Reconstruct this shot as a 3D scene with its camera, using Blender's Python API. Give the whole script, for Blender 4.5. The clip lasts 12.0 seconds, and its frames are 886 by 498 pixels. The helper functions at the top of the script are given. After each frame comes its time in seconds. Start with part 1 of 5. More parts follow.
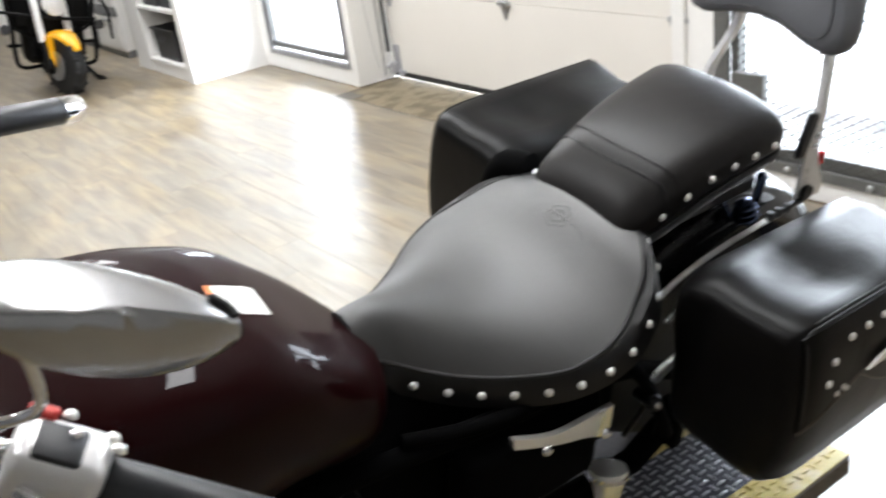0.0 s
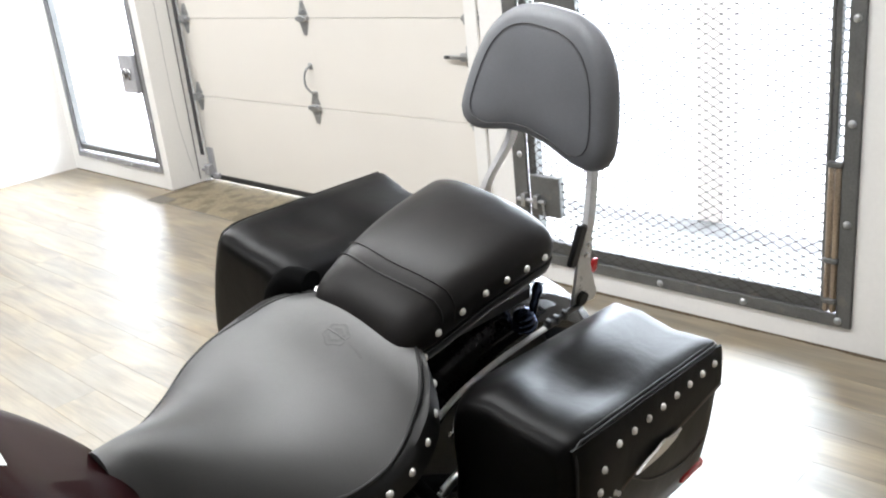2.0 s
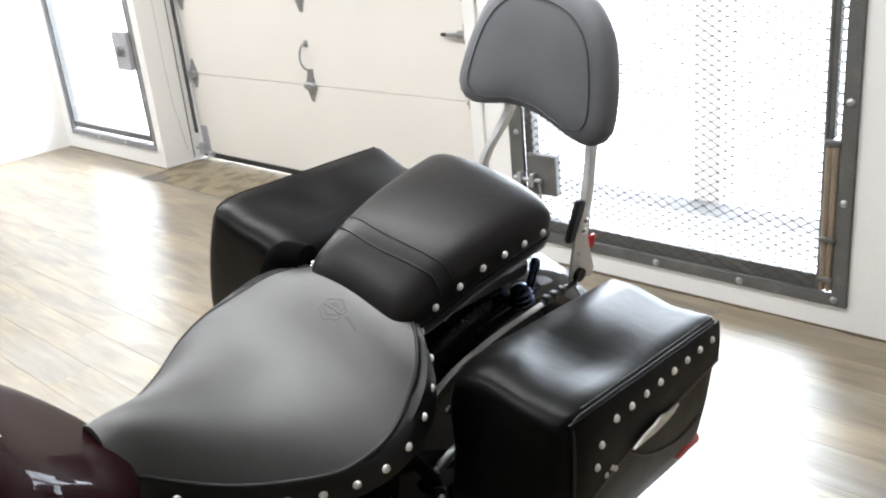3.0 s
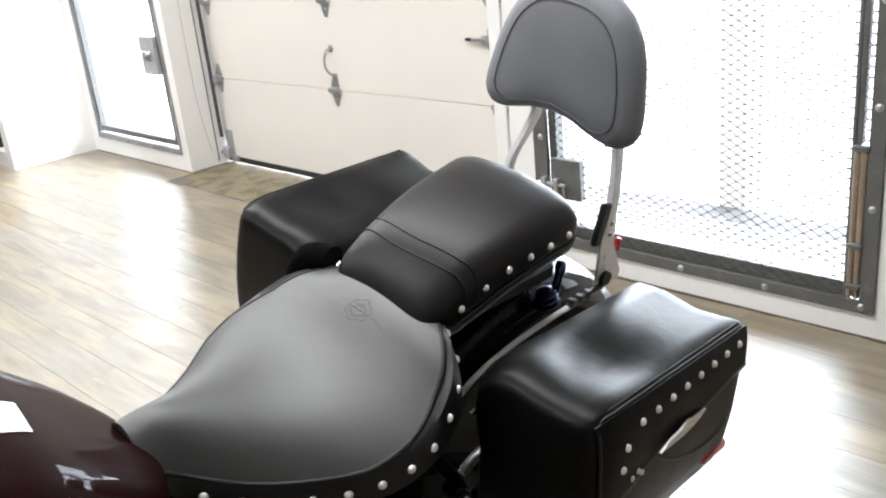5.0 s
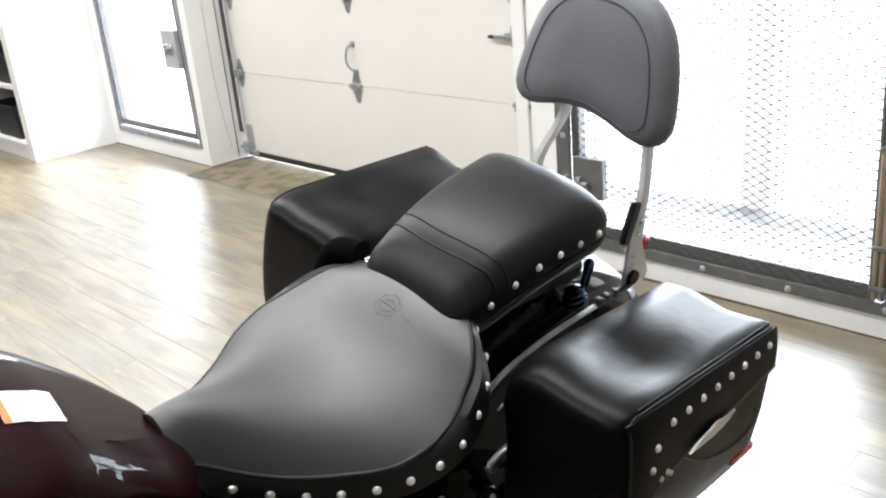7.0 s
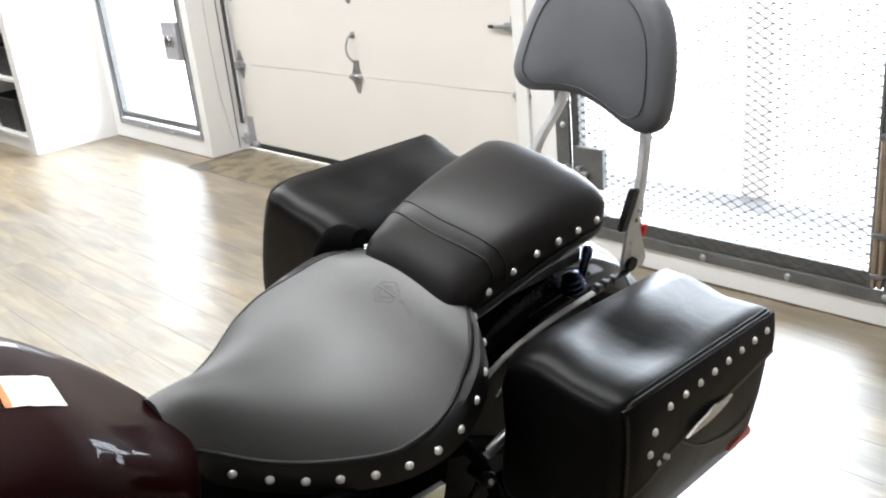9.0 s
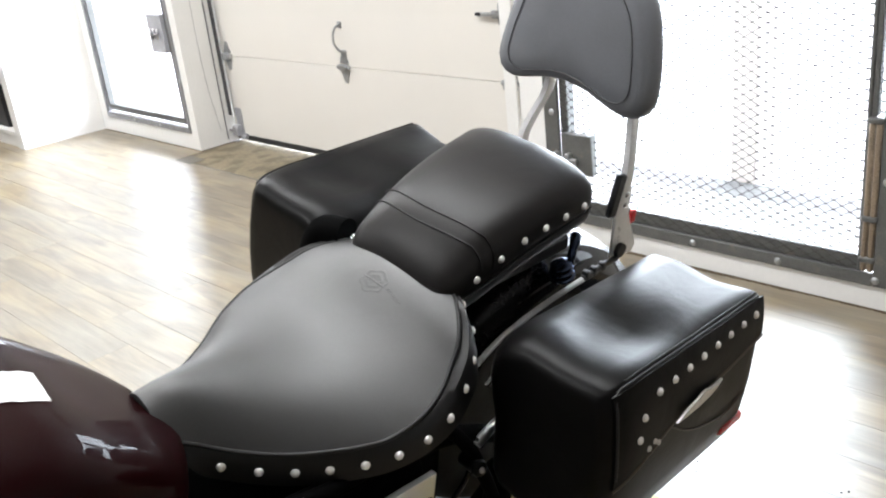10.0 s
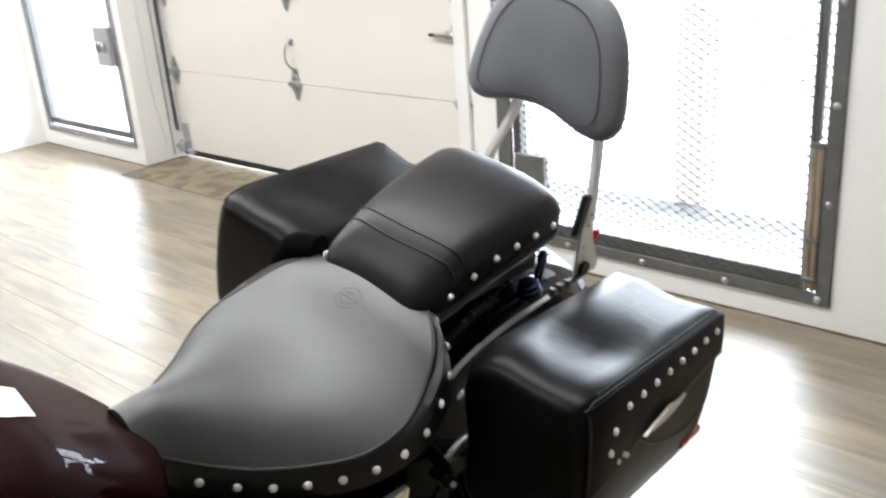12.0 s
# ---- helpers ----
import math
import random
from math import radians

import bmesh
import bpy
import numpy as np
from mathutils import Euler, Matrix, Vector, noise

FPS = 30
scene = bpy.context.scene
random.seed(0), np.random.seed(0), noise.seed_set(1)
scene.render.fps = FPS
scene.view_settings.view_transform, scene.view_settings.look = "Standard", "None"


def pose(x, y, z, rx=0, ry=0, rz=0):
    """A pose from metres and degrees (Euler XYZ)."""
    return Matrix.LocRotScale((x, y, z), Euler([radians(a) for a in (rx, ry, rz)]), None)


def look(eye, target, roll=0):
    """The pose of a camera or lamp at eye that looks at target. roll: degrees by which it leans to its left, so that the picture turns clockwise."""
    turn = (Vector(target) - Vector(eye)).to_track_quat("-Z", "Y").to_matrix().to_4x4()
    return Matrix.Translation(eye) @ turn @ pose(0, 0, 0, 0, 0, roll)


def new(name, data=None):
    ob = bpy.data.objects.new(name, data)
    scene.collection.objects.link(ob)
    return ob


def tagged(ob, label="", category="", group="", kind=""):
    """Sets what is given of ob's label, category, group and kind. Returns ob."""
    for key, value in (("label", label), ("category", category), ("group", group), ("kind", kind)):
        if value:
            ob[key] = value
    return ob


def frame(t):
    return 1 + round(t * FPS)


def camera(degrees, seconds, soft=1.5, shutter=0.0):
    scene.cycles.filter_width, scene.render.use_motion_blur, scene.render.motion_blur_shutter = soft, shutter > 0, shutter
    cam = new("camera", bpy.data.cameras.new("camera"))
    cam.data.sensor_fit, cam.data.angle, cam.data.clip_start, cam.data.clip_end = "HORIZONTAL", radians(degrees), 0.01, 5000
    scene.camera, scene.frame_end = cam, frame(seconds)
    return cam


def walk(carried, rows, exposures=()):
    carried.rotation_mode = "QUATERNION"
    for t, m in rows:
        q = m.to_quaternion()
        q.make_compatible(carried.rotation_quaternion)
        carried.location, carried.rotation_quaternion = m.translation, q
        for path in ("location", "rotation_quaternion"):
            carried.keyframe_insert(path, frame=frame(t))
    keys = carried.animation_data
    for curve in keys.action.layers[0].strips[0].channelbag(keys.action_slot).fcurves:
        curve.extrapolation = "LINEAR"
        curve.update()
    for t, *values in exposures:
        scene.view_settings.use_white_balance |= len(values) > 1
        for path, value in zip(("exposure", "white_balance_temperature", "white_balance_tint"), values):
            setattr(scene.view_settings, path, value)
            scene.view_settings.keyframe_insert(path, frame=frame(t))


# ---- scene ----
cam = camera(51.2, 12.0, soft=2.1, shutter=0.5)
PATH = [
    (0, (4.422, -3.542, 1.616), (2.889, -2.554, 0.796), -8.3),
    (0.5, (4.43, -3.497, 1.616), (3.0, -2.335, 0.836), -5.1),
    (1, (4.462, -3.453, 1.63), (3.07, -2.212, 0.91), -5.2),
    (1.5, (4.478, -3.44, 1.644), (3.111, -2.144, 0.972), -5.7),
    (2, (4.475, -3.432, 1.643), (3.129, -2.117, 0.967), -6.0),
    (2.5, (4.467, -3.433, 1.634), (3.126, -2.122, 0.94), -5.7),
    (2.7, (4.465, -3.431, 1.627), (3.134, -2.121, 0.911), -5.7),
    (4.3, (4.465, -3.438, 1.626), (3.119, -2.133, 0.929), -6.1),
    (4.5, (4.466, -3.44, 1.624), (3.111, -2.145, 0.925), -6.1),
    (5, (4.461, -3.442, 1.62), (3.095, -2.159, 0.922), -5.8),
    (5.5, (4.457, -3.449, 1.62), (3.081, -2.178, 0.918), -5.7),
    (6, (4.449, -3.462, 1.625), (3.054, -2.201, 0.941), -5.2),
    (6.5, (4.444, -3.46, 1.625), (3.052, -2.196, 0.941), -5.6),
    (7, (4.436, -3.461, 1.618), (3.05, -2.2, 0.918), -5.3),
    (7.2, (4.439, -3.459, 1.619), (3.052, -2.197, 0.924), -5.5),
    (8.8, (4.451, -3.463, 1.612), (3.066, -2.206, 0.906), -5.7),
    (9, (4.449, -3.463, 1.61), (3.063, -2.211, 0.895), -5.6),
    (9.5, (4.453, -3.457, 1.609), (3.073, -2.205, 0.883), -5.9),
    (10, (4.449, -3.451, 1.603), (3.079, -2.194, 0.866), -6.3),
    (10.5, (4.446, -3.455, 1.607), (3.088, -2.178, 0.884), -6.3),
    (11, (4.436, -3.474, 1.612), (3.077, -2.192, 0.898), -5.4),
    (11.5, (4.421, -3.524, 1.631), (3.064, -2.211, 0.972), -3.4),
    (12, (4.422, -3.518, 1.619), (3.14, -2.158, 0.907), -4.4),
]
walk(cam, [(t, look(eye, target, roll)) for t, eye, target, roll in PATH], [(0, 0.0, 6240, 10), (12, 0.0, 6240, 10)])

# ---- light ----
world = bpy.data.worlds.new("world")
scene.world = world
world.use_nodes = True
sky = world.node_tree.nodes.new("ShaderNodeTexSky")
sky.sky_type, sky.sun_disc = "NISHITA", False
sky.sun_elevation, sky.sun_rotation = radians(50), radians(20)
world.node_tree.nodes["Background"].inputs["Strength"].default_value = 0.15
world.node_tree.links.new(sky.outputs["Color"], world.node_tree.nodes["Background"].inputs["Color"])

sun_data = bpy.data.lights.new("sun", "SUN")
sun_data.energy, sun_data.angle, sun_data.color = 1.0, radians(15), (1.0, 0.96, 0.9)
sun = new("sun", sun_data)
sun.matrix_world = look((3, 8, 10), (0, 0, 0))

# power of the added ceiling lamps
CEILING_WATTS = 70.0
SKY_GLOW = 25.0


# ---- materials ----
def material(name, base, rough=0.5, metal=0.0, vary=0.12, scale=8.0, fine=120.0, bump=0.05, depth=0.002,
             rough_vary=0.1, coat=0.0, random_tint=0.0, emit=0.0, spec=0.5, stretch=(1, 1, 1), second=None, second_at=(0.45, 0.65), wrinkle=0.0):
    """A surface with stains at one scale and grain with relief at a finer one, in object coordinates."""
    m = bpy.data.materials.new(name)
    m.use_nodes = True
    nt = m.node_tree
    b = nt.nodes["Principled BSDF"]
    link = nt.links.new
    tc = nt.nodes.new("ShaderNodeTexCoord")
    mp = nt.nodes.new("ShaderNodeMapping")
    mp.inputs["Scale"].default_value = stretch
    link(tc.outputs["Object"], mp.inputs["Vector"])
    if random_tint:
        own = nt.nodes.new("ShaderNodeObjectInfo")
        far_off = nt.nodes.new("ShaderNodeMath")
        far_off.operation = "MULTIPLY"
        far_off.inputs[1].default_value = 60.0
        link(own.outputs["Random"], far_off.inputs[0])
        link(far_off.outputs["Value"], mp.inputs["Location"])
    n1 = nt.nodes.new("ShaderNodeTexNoise")
    n1.inputs["Scale"].default_value, n1.inputs["Detail"].default_value = scale, 5
    n2 = nt.nodes.new("ShaderNodeTexNoise")
    n2.inputs["Scale"].default_value, n2.inputs["Detail"].default_value = fine, 4
    link(mp.outputs["Vector"], n1.inputs["Vector"])
    link(mp.outputs["Vector"], n2.inputs["Vector"])
    hsv = nt.nodes.new("ShaderNodeHueSaturation")
    hsv.inputs["Color"].default_value = (*base, 1)
    if second:
        ramp = nt.nodes.new("ShaderNodeMapRange")
        ramp.inputs["From Min"].default_value, ramp.inputs["From Max"].default_value = second_at
        link(n1.outputs["Fac"], ramp.inputs["Value"])
        mix = nt.nodes.new("ShaderNodeMix")
        mix.data_type = "RGBA"
        mix.inputs["A"].default_value, mix.inputs["B"].default_value = (*base, 1), (*second, 1)
        link(ramp.outputs["Result"], mix.inputs["Factor"])
        link(mix.outputs["Result"], hsv.inputs["Color"])
    add = nt.nodes.new("ShaderNodeMath")
    add.operation = "ADD"
    link(n1.outputs["Fac"], add.inputs[0])
    link(n2.outputs["Fac"], add.inputs[1])
    val = nt.nodes.new("ShaderNodeMapRange")
    val.inputs["From Min"].default_value, val.inputs["From Max"].default_value = 0.6, 1.4
    val.inputs["To Min"].default_value, val.inputs["To Max"].default_value = 1 - vary, 1 + vary
    link(add.outputs["Value"], val.inputs["Value"])
    out = val.outputs["Result"]
    if random_tint:
        info = nt.nodes.new("ShaderNodeObjectInfo")
        r = nt.nodes.new("ShaderNodeMapRange")
        r.inputs["To Min"].default_value, r.inputs["To Max"].default_value = 1 - random_tint, 1 + random_tint
        link(info.outputs["Random"], r.inputs["Value"])
        mul = nt.nodes.new("ShaderNodeMath")
        mul.operation = "MULTIPLY"
        link(out, mul.inputs[0])
        link(r.outputs["Result"], mul.inputs[1])
        out = mul.outputs["Value"]
    link(out, hsv.inputs["Value"])
    link(hsv.outputs["Color"], b.inputs["Base Color"])
    rr = nt.nodes.new("ShaderNodeMapRange")
    rr.inputs["To Min"].default_value, rr.inputs["To Max"].default_value = max(0.0, rough - rough_vary), min(1.0, rough + rough_vary)
    link(n1.outputs["Fac"], rr.inputs["Value"])
    link(rr.outputs["Result"], b.inputs["Roughness"])
    b.inputs["Metallic"].default_value = metal
    b.inputs["Coat Weight"].default_value, b.inputs["Coat Roughness"].default_value = coat, 0.03
    b.inputs["Specular IOR Level"].default_value = spec
    if emit:
        b.inputs["Emission Color"].default_value, b.inputs["Emission Strength"].default_value = (*base, 1), emit
    if bump:
        bp = nt.nodes.new("ShaderNodeBump")
        bp.inputs["Strength"].default_value, bp.inputs["Distance"].default_value = bump, depth
        link(n2.outputs["Fac"], bp.inputs["Height"])
        if wrinkle:
            n3 = nt.nodes.new("ShaderNodeTexNoise")
            n3.inputs["Scale"].default_value, n3.inputs["Detail"].default_value, n3.inputs["Distortion"].default_value = 9.0, 3, 0.6
            link(tc.outputs["Object"], n3.inputs["Vector"])
            soft_bump = nt.nodes.new("ShaderNodeBump")
            soft_bump.inputs["Strength"].default_value, soft_bump.inputs["Distance"].default_value = 1.0, wrinkle
            link(n3.outputs["Fac"], soft_bump.inputs["Height"])
            link(soft_bump.outputs["Normal"], bp.inputs["Normal"])
        link(bp.outputs["Normal"], b.inputs["Normal"])
    return m


# unseen south and east walls, coloured dark to keep reflections on the motorcycle low
DARKWALL = material("dark_grey_wall_paint", (0.15, 0.15, 0.155), 0.7, vary=0.08, scale=2.0, fine=60, bump=0.12)
GREYWALL = material("grey_wall_paint", (0.22, 0.216, 0.21), 0.7, vary=0.06, scale=2.0, fine=60, bump=0.12)
WALL = material("white_wall_paint", (0.82, 0.81, 0.79), 0.55, vary=0.03, scale=2.0, fine=60, bump=0.12)
CEIL = material("ceiling_paint", (0.8, 0.8, 0.79), 0.8, vary=0.03, scale=2.0)
DOORPAINT = material("garage_door_enamel", (0.76, 0.73, 0.68), 0.38, vary=0.025, scale=3.0, fine=160, bump=0.22)
STEEL = material("galvanized_steel", (0.42, 0.43, 0.44), 0.42, metal=0.9, vary=0.25, scale=30, fine=200)
GATEGREY = material("grey_painted_steel", (0.115, 0.116, 0.112), 0.5, metal=0.2, vary=0.25, scale=14, fine=150, bump=0.15,
                    second=(0.155, 0.135, 0.115), second_at=(0.60, 0.75))
GATEMID = material("mid_grey_steel", (0.26, 0.26, 0.272), 0.5, metal=0.2, vary=0.25, scale=14, fine=150, bump=0.15)
GATERUST = material("grey_brown_steel", (0.24, 0.185, 0.13), 0.6, metal=0.2, vary=0.4, scale=10, fine=150, bump=0.25)
# pale bracket steel; on the lock box the bloom is in its colour
GATELIGHT = material("pale_grey_steel", (0.38, 0.38, 0.40), 0.5, metal=0.2, vary=0.2, scale=14, fine=150, bump=0.15)
RUBBER = material("black_rubber", (0.02, 0.02, 0.02), 0.7, vary=0.3, scale=20, fine=150, bump=0.15)
LEATHER = material("worn_seat_leather", (0.024, 0.0231, 0.0227), 0.50, vary=0.25, scale=9, fine=420, bump=0.22, depth=0.0006, rough_vary=0.05, spec=0.92, wrinkle=0.0012)
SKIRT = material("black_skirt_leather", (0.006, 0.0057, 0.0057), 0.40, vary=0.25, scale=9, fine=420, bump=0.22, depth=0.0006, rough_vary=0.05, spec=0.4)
BADGE = material("embossed_leather", (0.030, 0.029, 0.0285), 0.52, vary=0.35, scale=60, fine=260, bump=0.3, depth=0.0008, spec=0.75)
PILLION = material("black_pillion_leather", (0.011, 0.0096, 0.0092), 0.42, vary=0.25, scale=9, fine=420, bump=0.22, depth=0.0006, rough_vary=0.05, spec=0.27, wrinkle=0.0013)
BAGLEATHER = material("black_bag_leather", (0.0030, 0.0027, 0.0027), 0.38, vary=0.25, scale=7, fine=300, bump=0.16, depth=0.0006, rough_vary=0.06, spec=0.145, wrinkle=0.0018)
# light caught on turned leather, put into a brown for edge and seam
BAGEDGE = material("lit_leather_edge", (0.075, 0.058, 0.044), 0.5, vary=0.3, scale=40, fine=300, bump=0.2, depth=0.0006)
# black leather lightened: the glare haze over the backrest is in its colour
PADLEATHER = material("haze_grey_leather", (0.175, 0.179, 0.194), 0.5, vary=0.12, scale=9, fine=420, bump=0.25, depth=0.0006, rough_vary=0.05, wrinkle=0.001)
SEAM = material("black_seam", (0.008, 0.008, 0.008), 0.55, vary=0.2, scale=40)
UNDERBLACK = material("matte_black_paint", (0.0028, 0.0028, 0.003), 0.42, vary=0.3, scale=20, fine=160, bump=0.06, spec=0.12)
GRIPRUBBER = material("satin_grip_rubber", (0.022, 0.023, 0.026), 0.42, vary=0.15, scale=20, fine=200, bump=0.08)
TRIMCHROME = material("satin_chrome_trim", (0.93, 0.90, 0.85), 0.20, metal=0.7, vary=0.03, scale=20, rough_vary=0.04, bump=0.0)
# pale tread bars: highlights on the black plate, put into their colour
TREADBAR = material("highlight_tread_steel", (0.5, 0.5, 0.53), 0.35, metal=0.4, vary=0.3, scale=30, fine=150)
CHROME = material("chrome", (0.86, 0.86, 0.87), 0.07, metal=1.0, vary=0.04, scale=14, bump=0.0, rough_vary=0.04)
# the mirror's dim, soft reflections are put into a darker, rougher chrome
MIRRORSHELL = material("dimmed_chrome_shell", (0.44, 0.44, 0.445), 0.26, metal=1.0, vary=0.04, scale=14, bump=0.0, rough_vary=0.03)
BRUSHED = material("brushed_steel", (0.78, 0.78, 0.79), 0.22, metal=1.0, vary=0.03, scale=20, fine=220, rough_vary=0.03, bump=0.03)
ALU = material("polished_aluminium", (0.85, 0.84, 0.83), 0.3, metal=0.45, vary=0.03, scale=20, fine=220, rough_vary=0.04, bump=0.0)
TRACK = material("dull_track_steel", (0.06, 0.06, 0.062), 0.6, metal=0.0, vary=0.3, scale=18, fine=150)
PEWTER = material("pewter_emblem", (0.64, 0.62, 0.59), 0.40, metal=0.6, vary=0.2, scale=60, fine=260, bump=0.3)
CHERRY = material("dark_cherry_paint", (0.0095, 0.0005, 0.0009), 0.45, vary=0.2, scale=5, fine=900, bump=0.0, spec=0.03, coat=0.24, rough_vary=0.03)
GLOSSBLACK = material("gloss_black_paint", (0.010, 0.010, 0.011), 0.14, vary=0.3, scale=8, bump=0.0, coat=0.15, rough_vary=0.05, spec=0.25)
# grey of a reflection, given to a bar beside the peg bracket
REFLECTGREY = material("reflection_grey_steel", (0.34, 0.345, 0.33), 0.3, metal=0.9, vary=0.2, scale=30)
# near-black without sheen: deep shade under the seat, put into the material
SHADEBLACK = material("shade_black", (0.0025, 0.0025, 0.0026), 0.9, vary=0.3, scale=20, fine=160, bump=0.1, spec=0.03)
DARKMETAL = material("black_engine_paint", (0.018, 0.018, 0.019), 0.5, metal=0.3, vary=0.4, scale=25, fine=160, bump=0.3)
PLASTIC = material("black_plastic", (0.018, 0.018, 0.02), 0.45, vary=0.2, scale=20, fine=200)
# barely metallic near-white: bright reflections and flare of the metal, put into its colour
STRUT = material("glare_white_metal", (0.92, 0.915, 0.91), 0.3, metal=0.15, vary=0.08, scale=30, rough_vary=0.08, bump=0.0)
BLUE = material("blue_black_bolt", (0.055, 0.072, 0.12), 0.2, metal=0.9, vary=0.2, scale=30)
REDLENS = material("red_lens", (0.5, 0.02, 0.02), 0.15, vary=0.15, scale=40, coat=0.5)
REDBUTTON = material("red_plastic", (0.6, 0.04, 0.03), 0.4, vary=0.1, scale=40)
PAPER = material("white_label_paper", (0.8, 0.79, 0.76), 0.6, vary=0.04, scale=30, bump=0.0)
ORANGE = material("orange_label_ink", (0.75, 0.2, 0.05), 0.6, vary=0.05, scale=30, bump=0.0)
INK = material("grey_print", (0.55, 0.54, 0.52), 0.6, vary=0.05, scale=30, bump=0.0)
CONCRETE = material("worn_concrete", (0.225, 0.185, 0.118), 0.75, vary=0.3, scale=7, fine=45, bump=0.4, second=(0.12, 0.094, 0.058), second_at=(0.45, 0.60))
PLATE = material("scuffed_floor_plate", (0.13, 0.115, 0.095), 0.7, vary=0.25, scale=12, fine=90)
UNDERFLOOR = material("subfloor", (0.12, 0.10, 0.08), 0.8)


def plank_material():
    """Vinyl planks: long grain streaks, cloudy grey wear and a tint of their own for each plank."""
    m = bpy.data.materials.new("vinyl_wood_plank")
    m.use_nodes = True
    nt = m.node_tree
    b, link, add = nt.nodes["Principled BSDF"], nt.links.new, nt.nodes.new
    tc, own = add("ShaderNodeTexCoord"), add("ShaderNodeObjectInfo")
    shift = add("ShaderNodeMath")
    shift.operation = "MULTIPLY"
    shift.inputs[1].default_value = 37.0
    link(own.outputs["Random"], shift.inputs[0])

    def grain(stretch, scale, detail, low, high, twist=0.0):
        mp, n, mr = add("ShaderNodeMapping"), add("ShaderNodeTexNoise"), add("ShaderNodeMapRange")
        mp.inputs["Scale"].default_value = stretch
        n.inputs["Scale"].default_value, n.inputs["Detail"].default_value, n.inputs["Distortion"].default_value = scale, detail, twist
        mr.inputs["From Min"].default_value, mr.inputs["From Max"].default_value = low, high
        link(tc.outputs["Object"], mp.inputs["Vector"])
        link(shift.outputs["Value"], mp.inputs["Location"])
        link(mp.outputs["Vector"], n.inputs["Vector"])
        link(n.outputs["Fac"], mr.inputs["Value"])
        return mr.outputs["Result"]

    def mixed(fac, a, c):
        mx = add("ShaderNodeMix")
        mx.data_type = "RGBA"
        link(fac, mx.inputs["Factor"])
        for v, socket in ((a, mx.inputs["A"]), (c, mx.inputs["B"])):
            if isinstance(v, tuple):
                socket.default_value = (*v, 1)
            else:
                link(v, socket)
        return mx.outputs["Result"]

    streaks = grain((0.45, 2.6, 2.6), 5.0, 5, 0.30, 0.66, 0.6)
    clouds = grain((0.8, 1.3, 1.3), 3.4, 5, 0.36, 0.66)
    fibres = grain((0.5, 14.0, 14.0), 9.0, 3, 0.30, 0.70)
    tan = mixed(streaks, PLANK_DARK, PLANK_TAN)
    col = mixed(clouds, tan, mixed(streaks, (0.148, 0.122, 0.086), PLANK_GREY))
    hsv = add("ShaderNodeHueSaturation")
    link(col, hsv.inputs["Color"])
    tint, fine, mul = add("ShaderNodeMapRange"), add("ShaderNodeMapRange"), add("ShaderNodeMath")
    tint.inputs["To Min"].default_value, tint.inputs["To Max"].default_value = 0.93, 1.07
    fine.inputs["To Min"].default_value, fine.inputs["To Max"].default_value = 0.86, 1.14
    mul.operation = "MULTIPLY"
    link(own.outputs["Random"], tint.inputs["Value"])
    link(fibres, fine.inputs["Value"])
    link(tint.outputs["Result"], mul.inputs[0])
    link(fine.outputs["Result"], mul.inputs[1])
    link(mul.outputs["Value"], hsv.inputs["Value"])
    link(hsv.outputs["Color"], b.inputs["Base Color"])
    rough = add("ShaderNodeMapRange")
    rough.inputs["To Min"].default_value, rough.inputs["To Max"].default_value = 0.40, 0.50
    link(clouds, rough.inputs["Value"])
    link(rough.outputs["Result"], b.inputs["Roughness"])
    b.inputs["Specular IOR Level"].default_value, b.inputs["IOR"].default_value = 1.0, 1.78
    bp = add("ShaderNodeBump")
    bp.inputs["Strength"].default_value, bp.inputs["Distance"].default_value = 0.10, 0.001
    link(streaks, bp.inputs["Height"])
    link(bp.outputs["Normal"], b.inputs["Normal"])
    return m


PLANK_DARK, PLANK_TAN, PLANK_GREY = (0.088, 0.060, 0.027), (0.268, 0.198, 0.101), (0.224, 0.191, 0.140)
PLANK = plank_material()
DIAMOND = material("diamond_plate_black", (0.060, 0.062, 0.074), 0.38, metal=0.3, vary=0.35, scale=12, fine=140, bump=0.2)
LIFTYELLOW = material("worn_yellow_paint", (0.62, 0.47, 0.10), 0.5, vary=0.2, scale=12, fine=140, bump=0.2, second=(0.62, 0.52, 0.25))
LIFTSIDE = material("dirty_lift_steel", (0.14, 0.12, 0.09), 0.6, metal=0.3, vary=0.4, scale=14, bump=0.3)
YELLOW = material("yellow_paint", (0.85, 0.42, 0.01), 0.22, vary=0.05, scale=8, coat=0.8, bump=0.0)
TYRE = material("tyre_rubber", (0.007, 0.007, 0.007), 0.75, vary=0.4, scale=20, bump=0.3)
CABINET = material("white_cabinet_laminate", (0.78, 0.77, 0.75), 0.4, vary=0.03, scale=5)
CABSTRIPE = material("grey_cabinet_trim", (0.16, 0.16, 0.165), 0.5, vary=0.2, scale=15)
BASKET = material("black_bin_plastic", (0.025, 0.025, 0.027), 0.5, vary=0.3, scale=20)
STEP = material("pale_concrete_step", (0.22, 0.217, 0.21), 0.8, vary=0.2, scale=4, fine=50, bump=0.2)
GREYSTRIP = material("grey_paving_strip", (0.145, 0.143, 0.14), 0.85, vary=0.3, scale=6, fine=60, bump=0.3, spec=0.1)
DIRT = material("brown_floor_dirt", (0.085, 0.062, 0.038), 0.9, vary=0.5, scale=25, fine=160, bump=0.4)
PAVING = material("outdoor_paving", (0.62, 0.615, 0.60), 0.8, vary=0.15, scale=3)
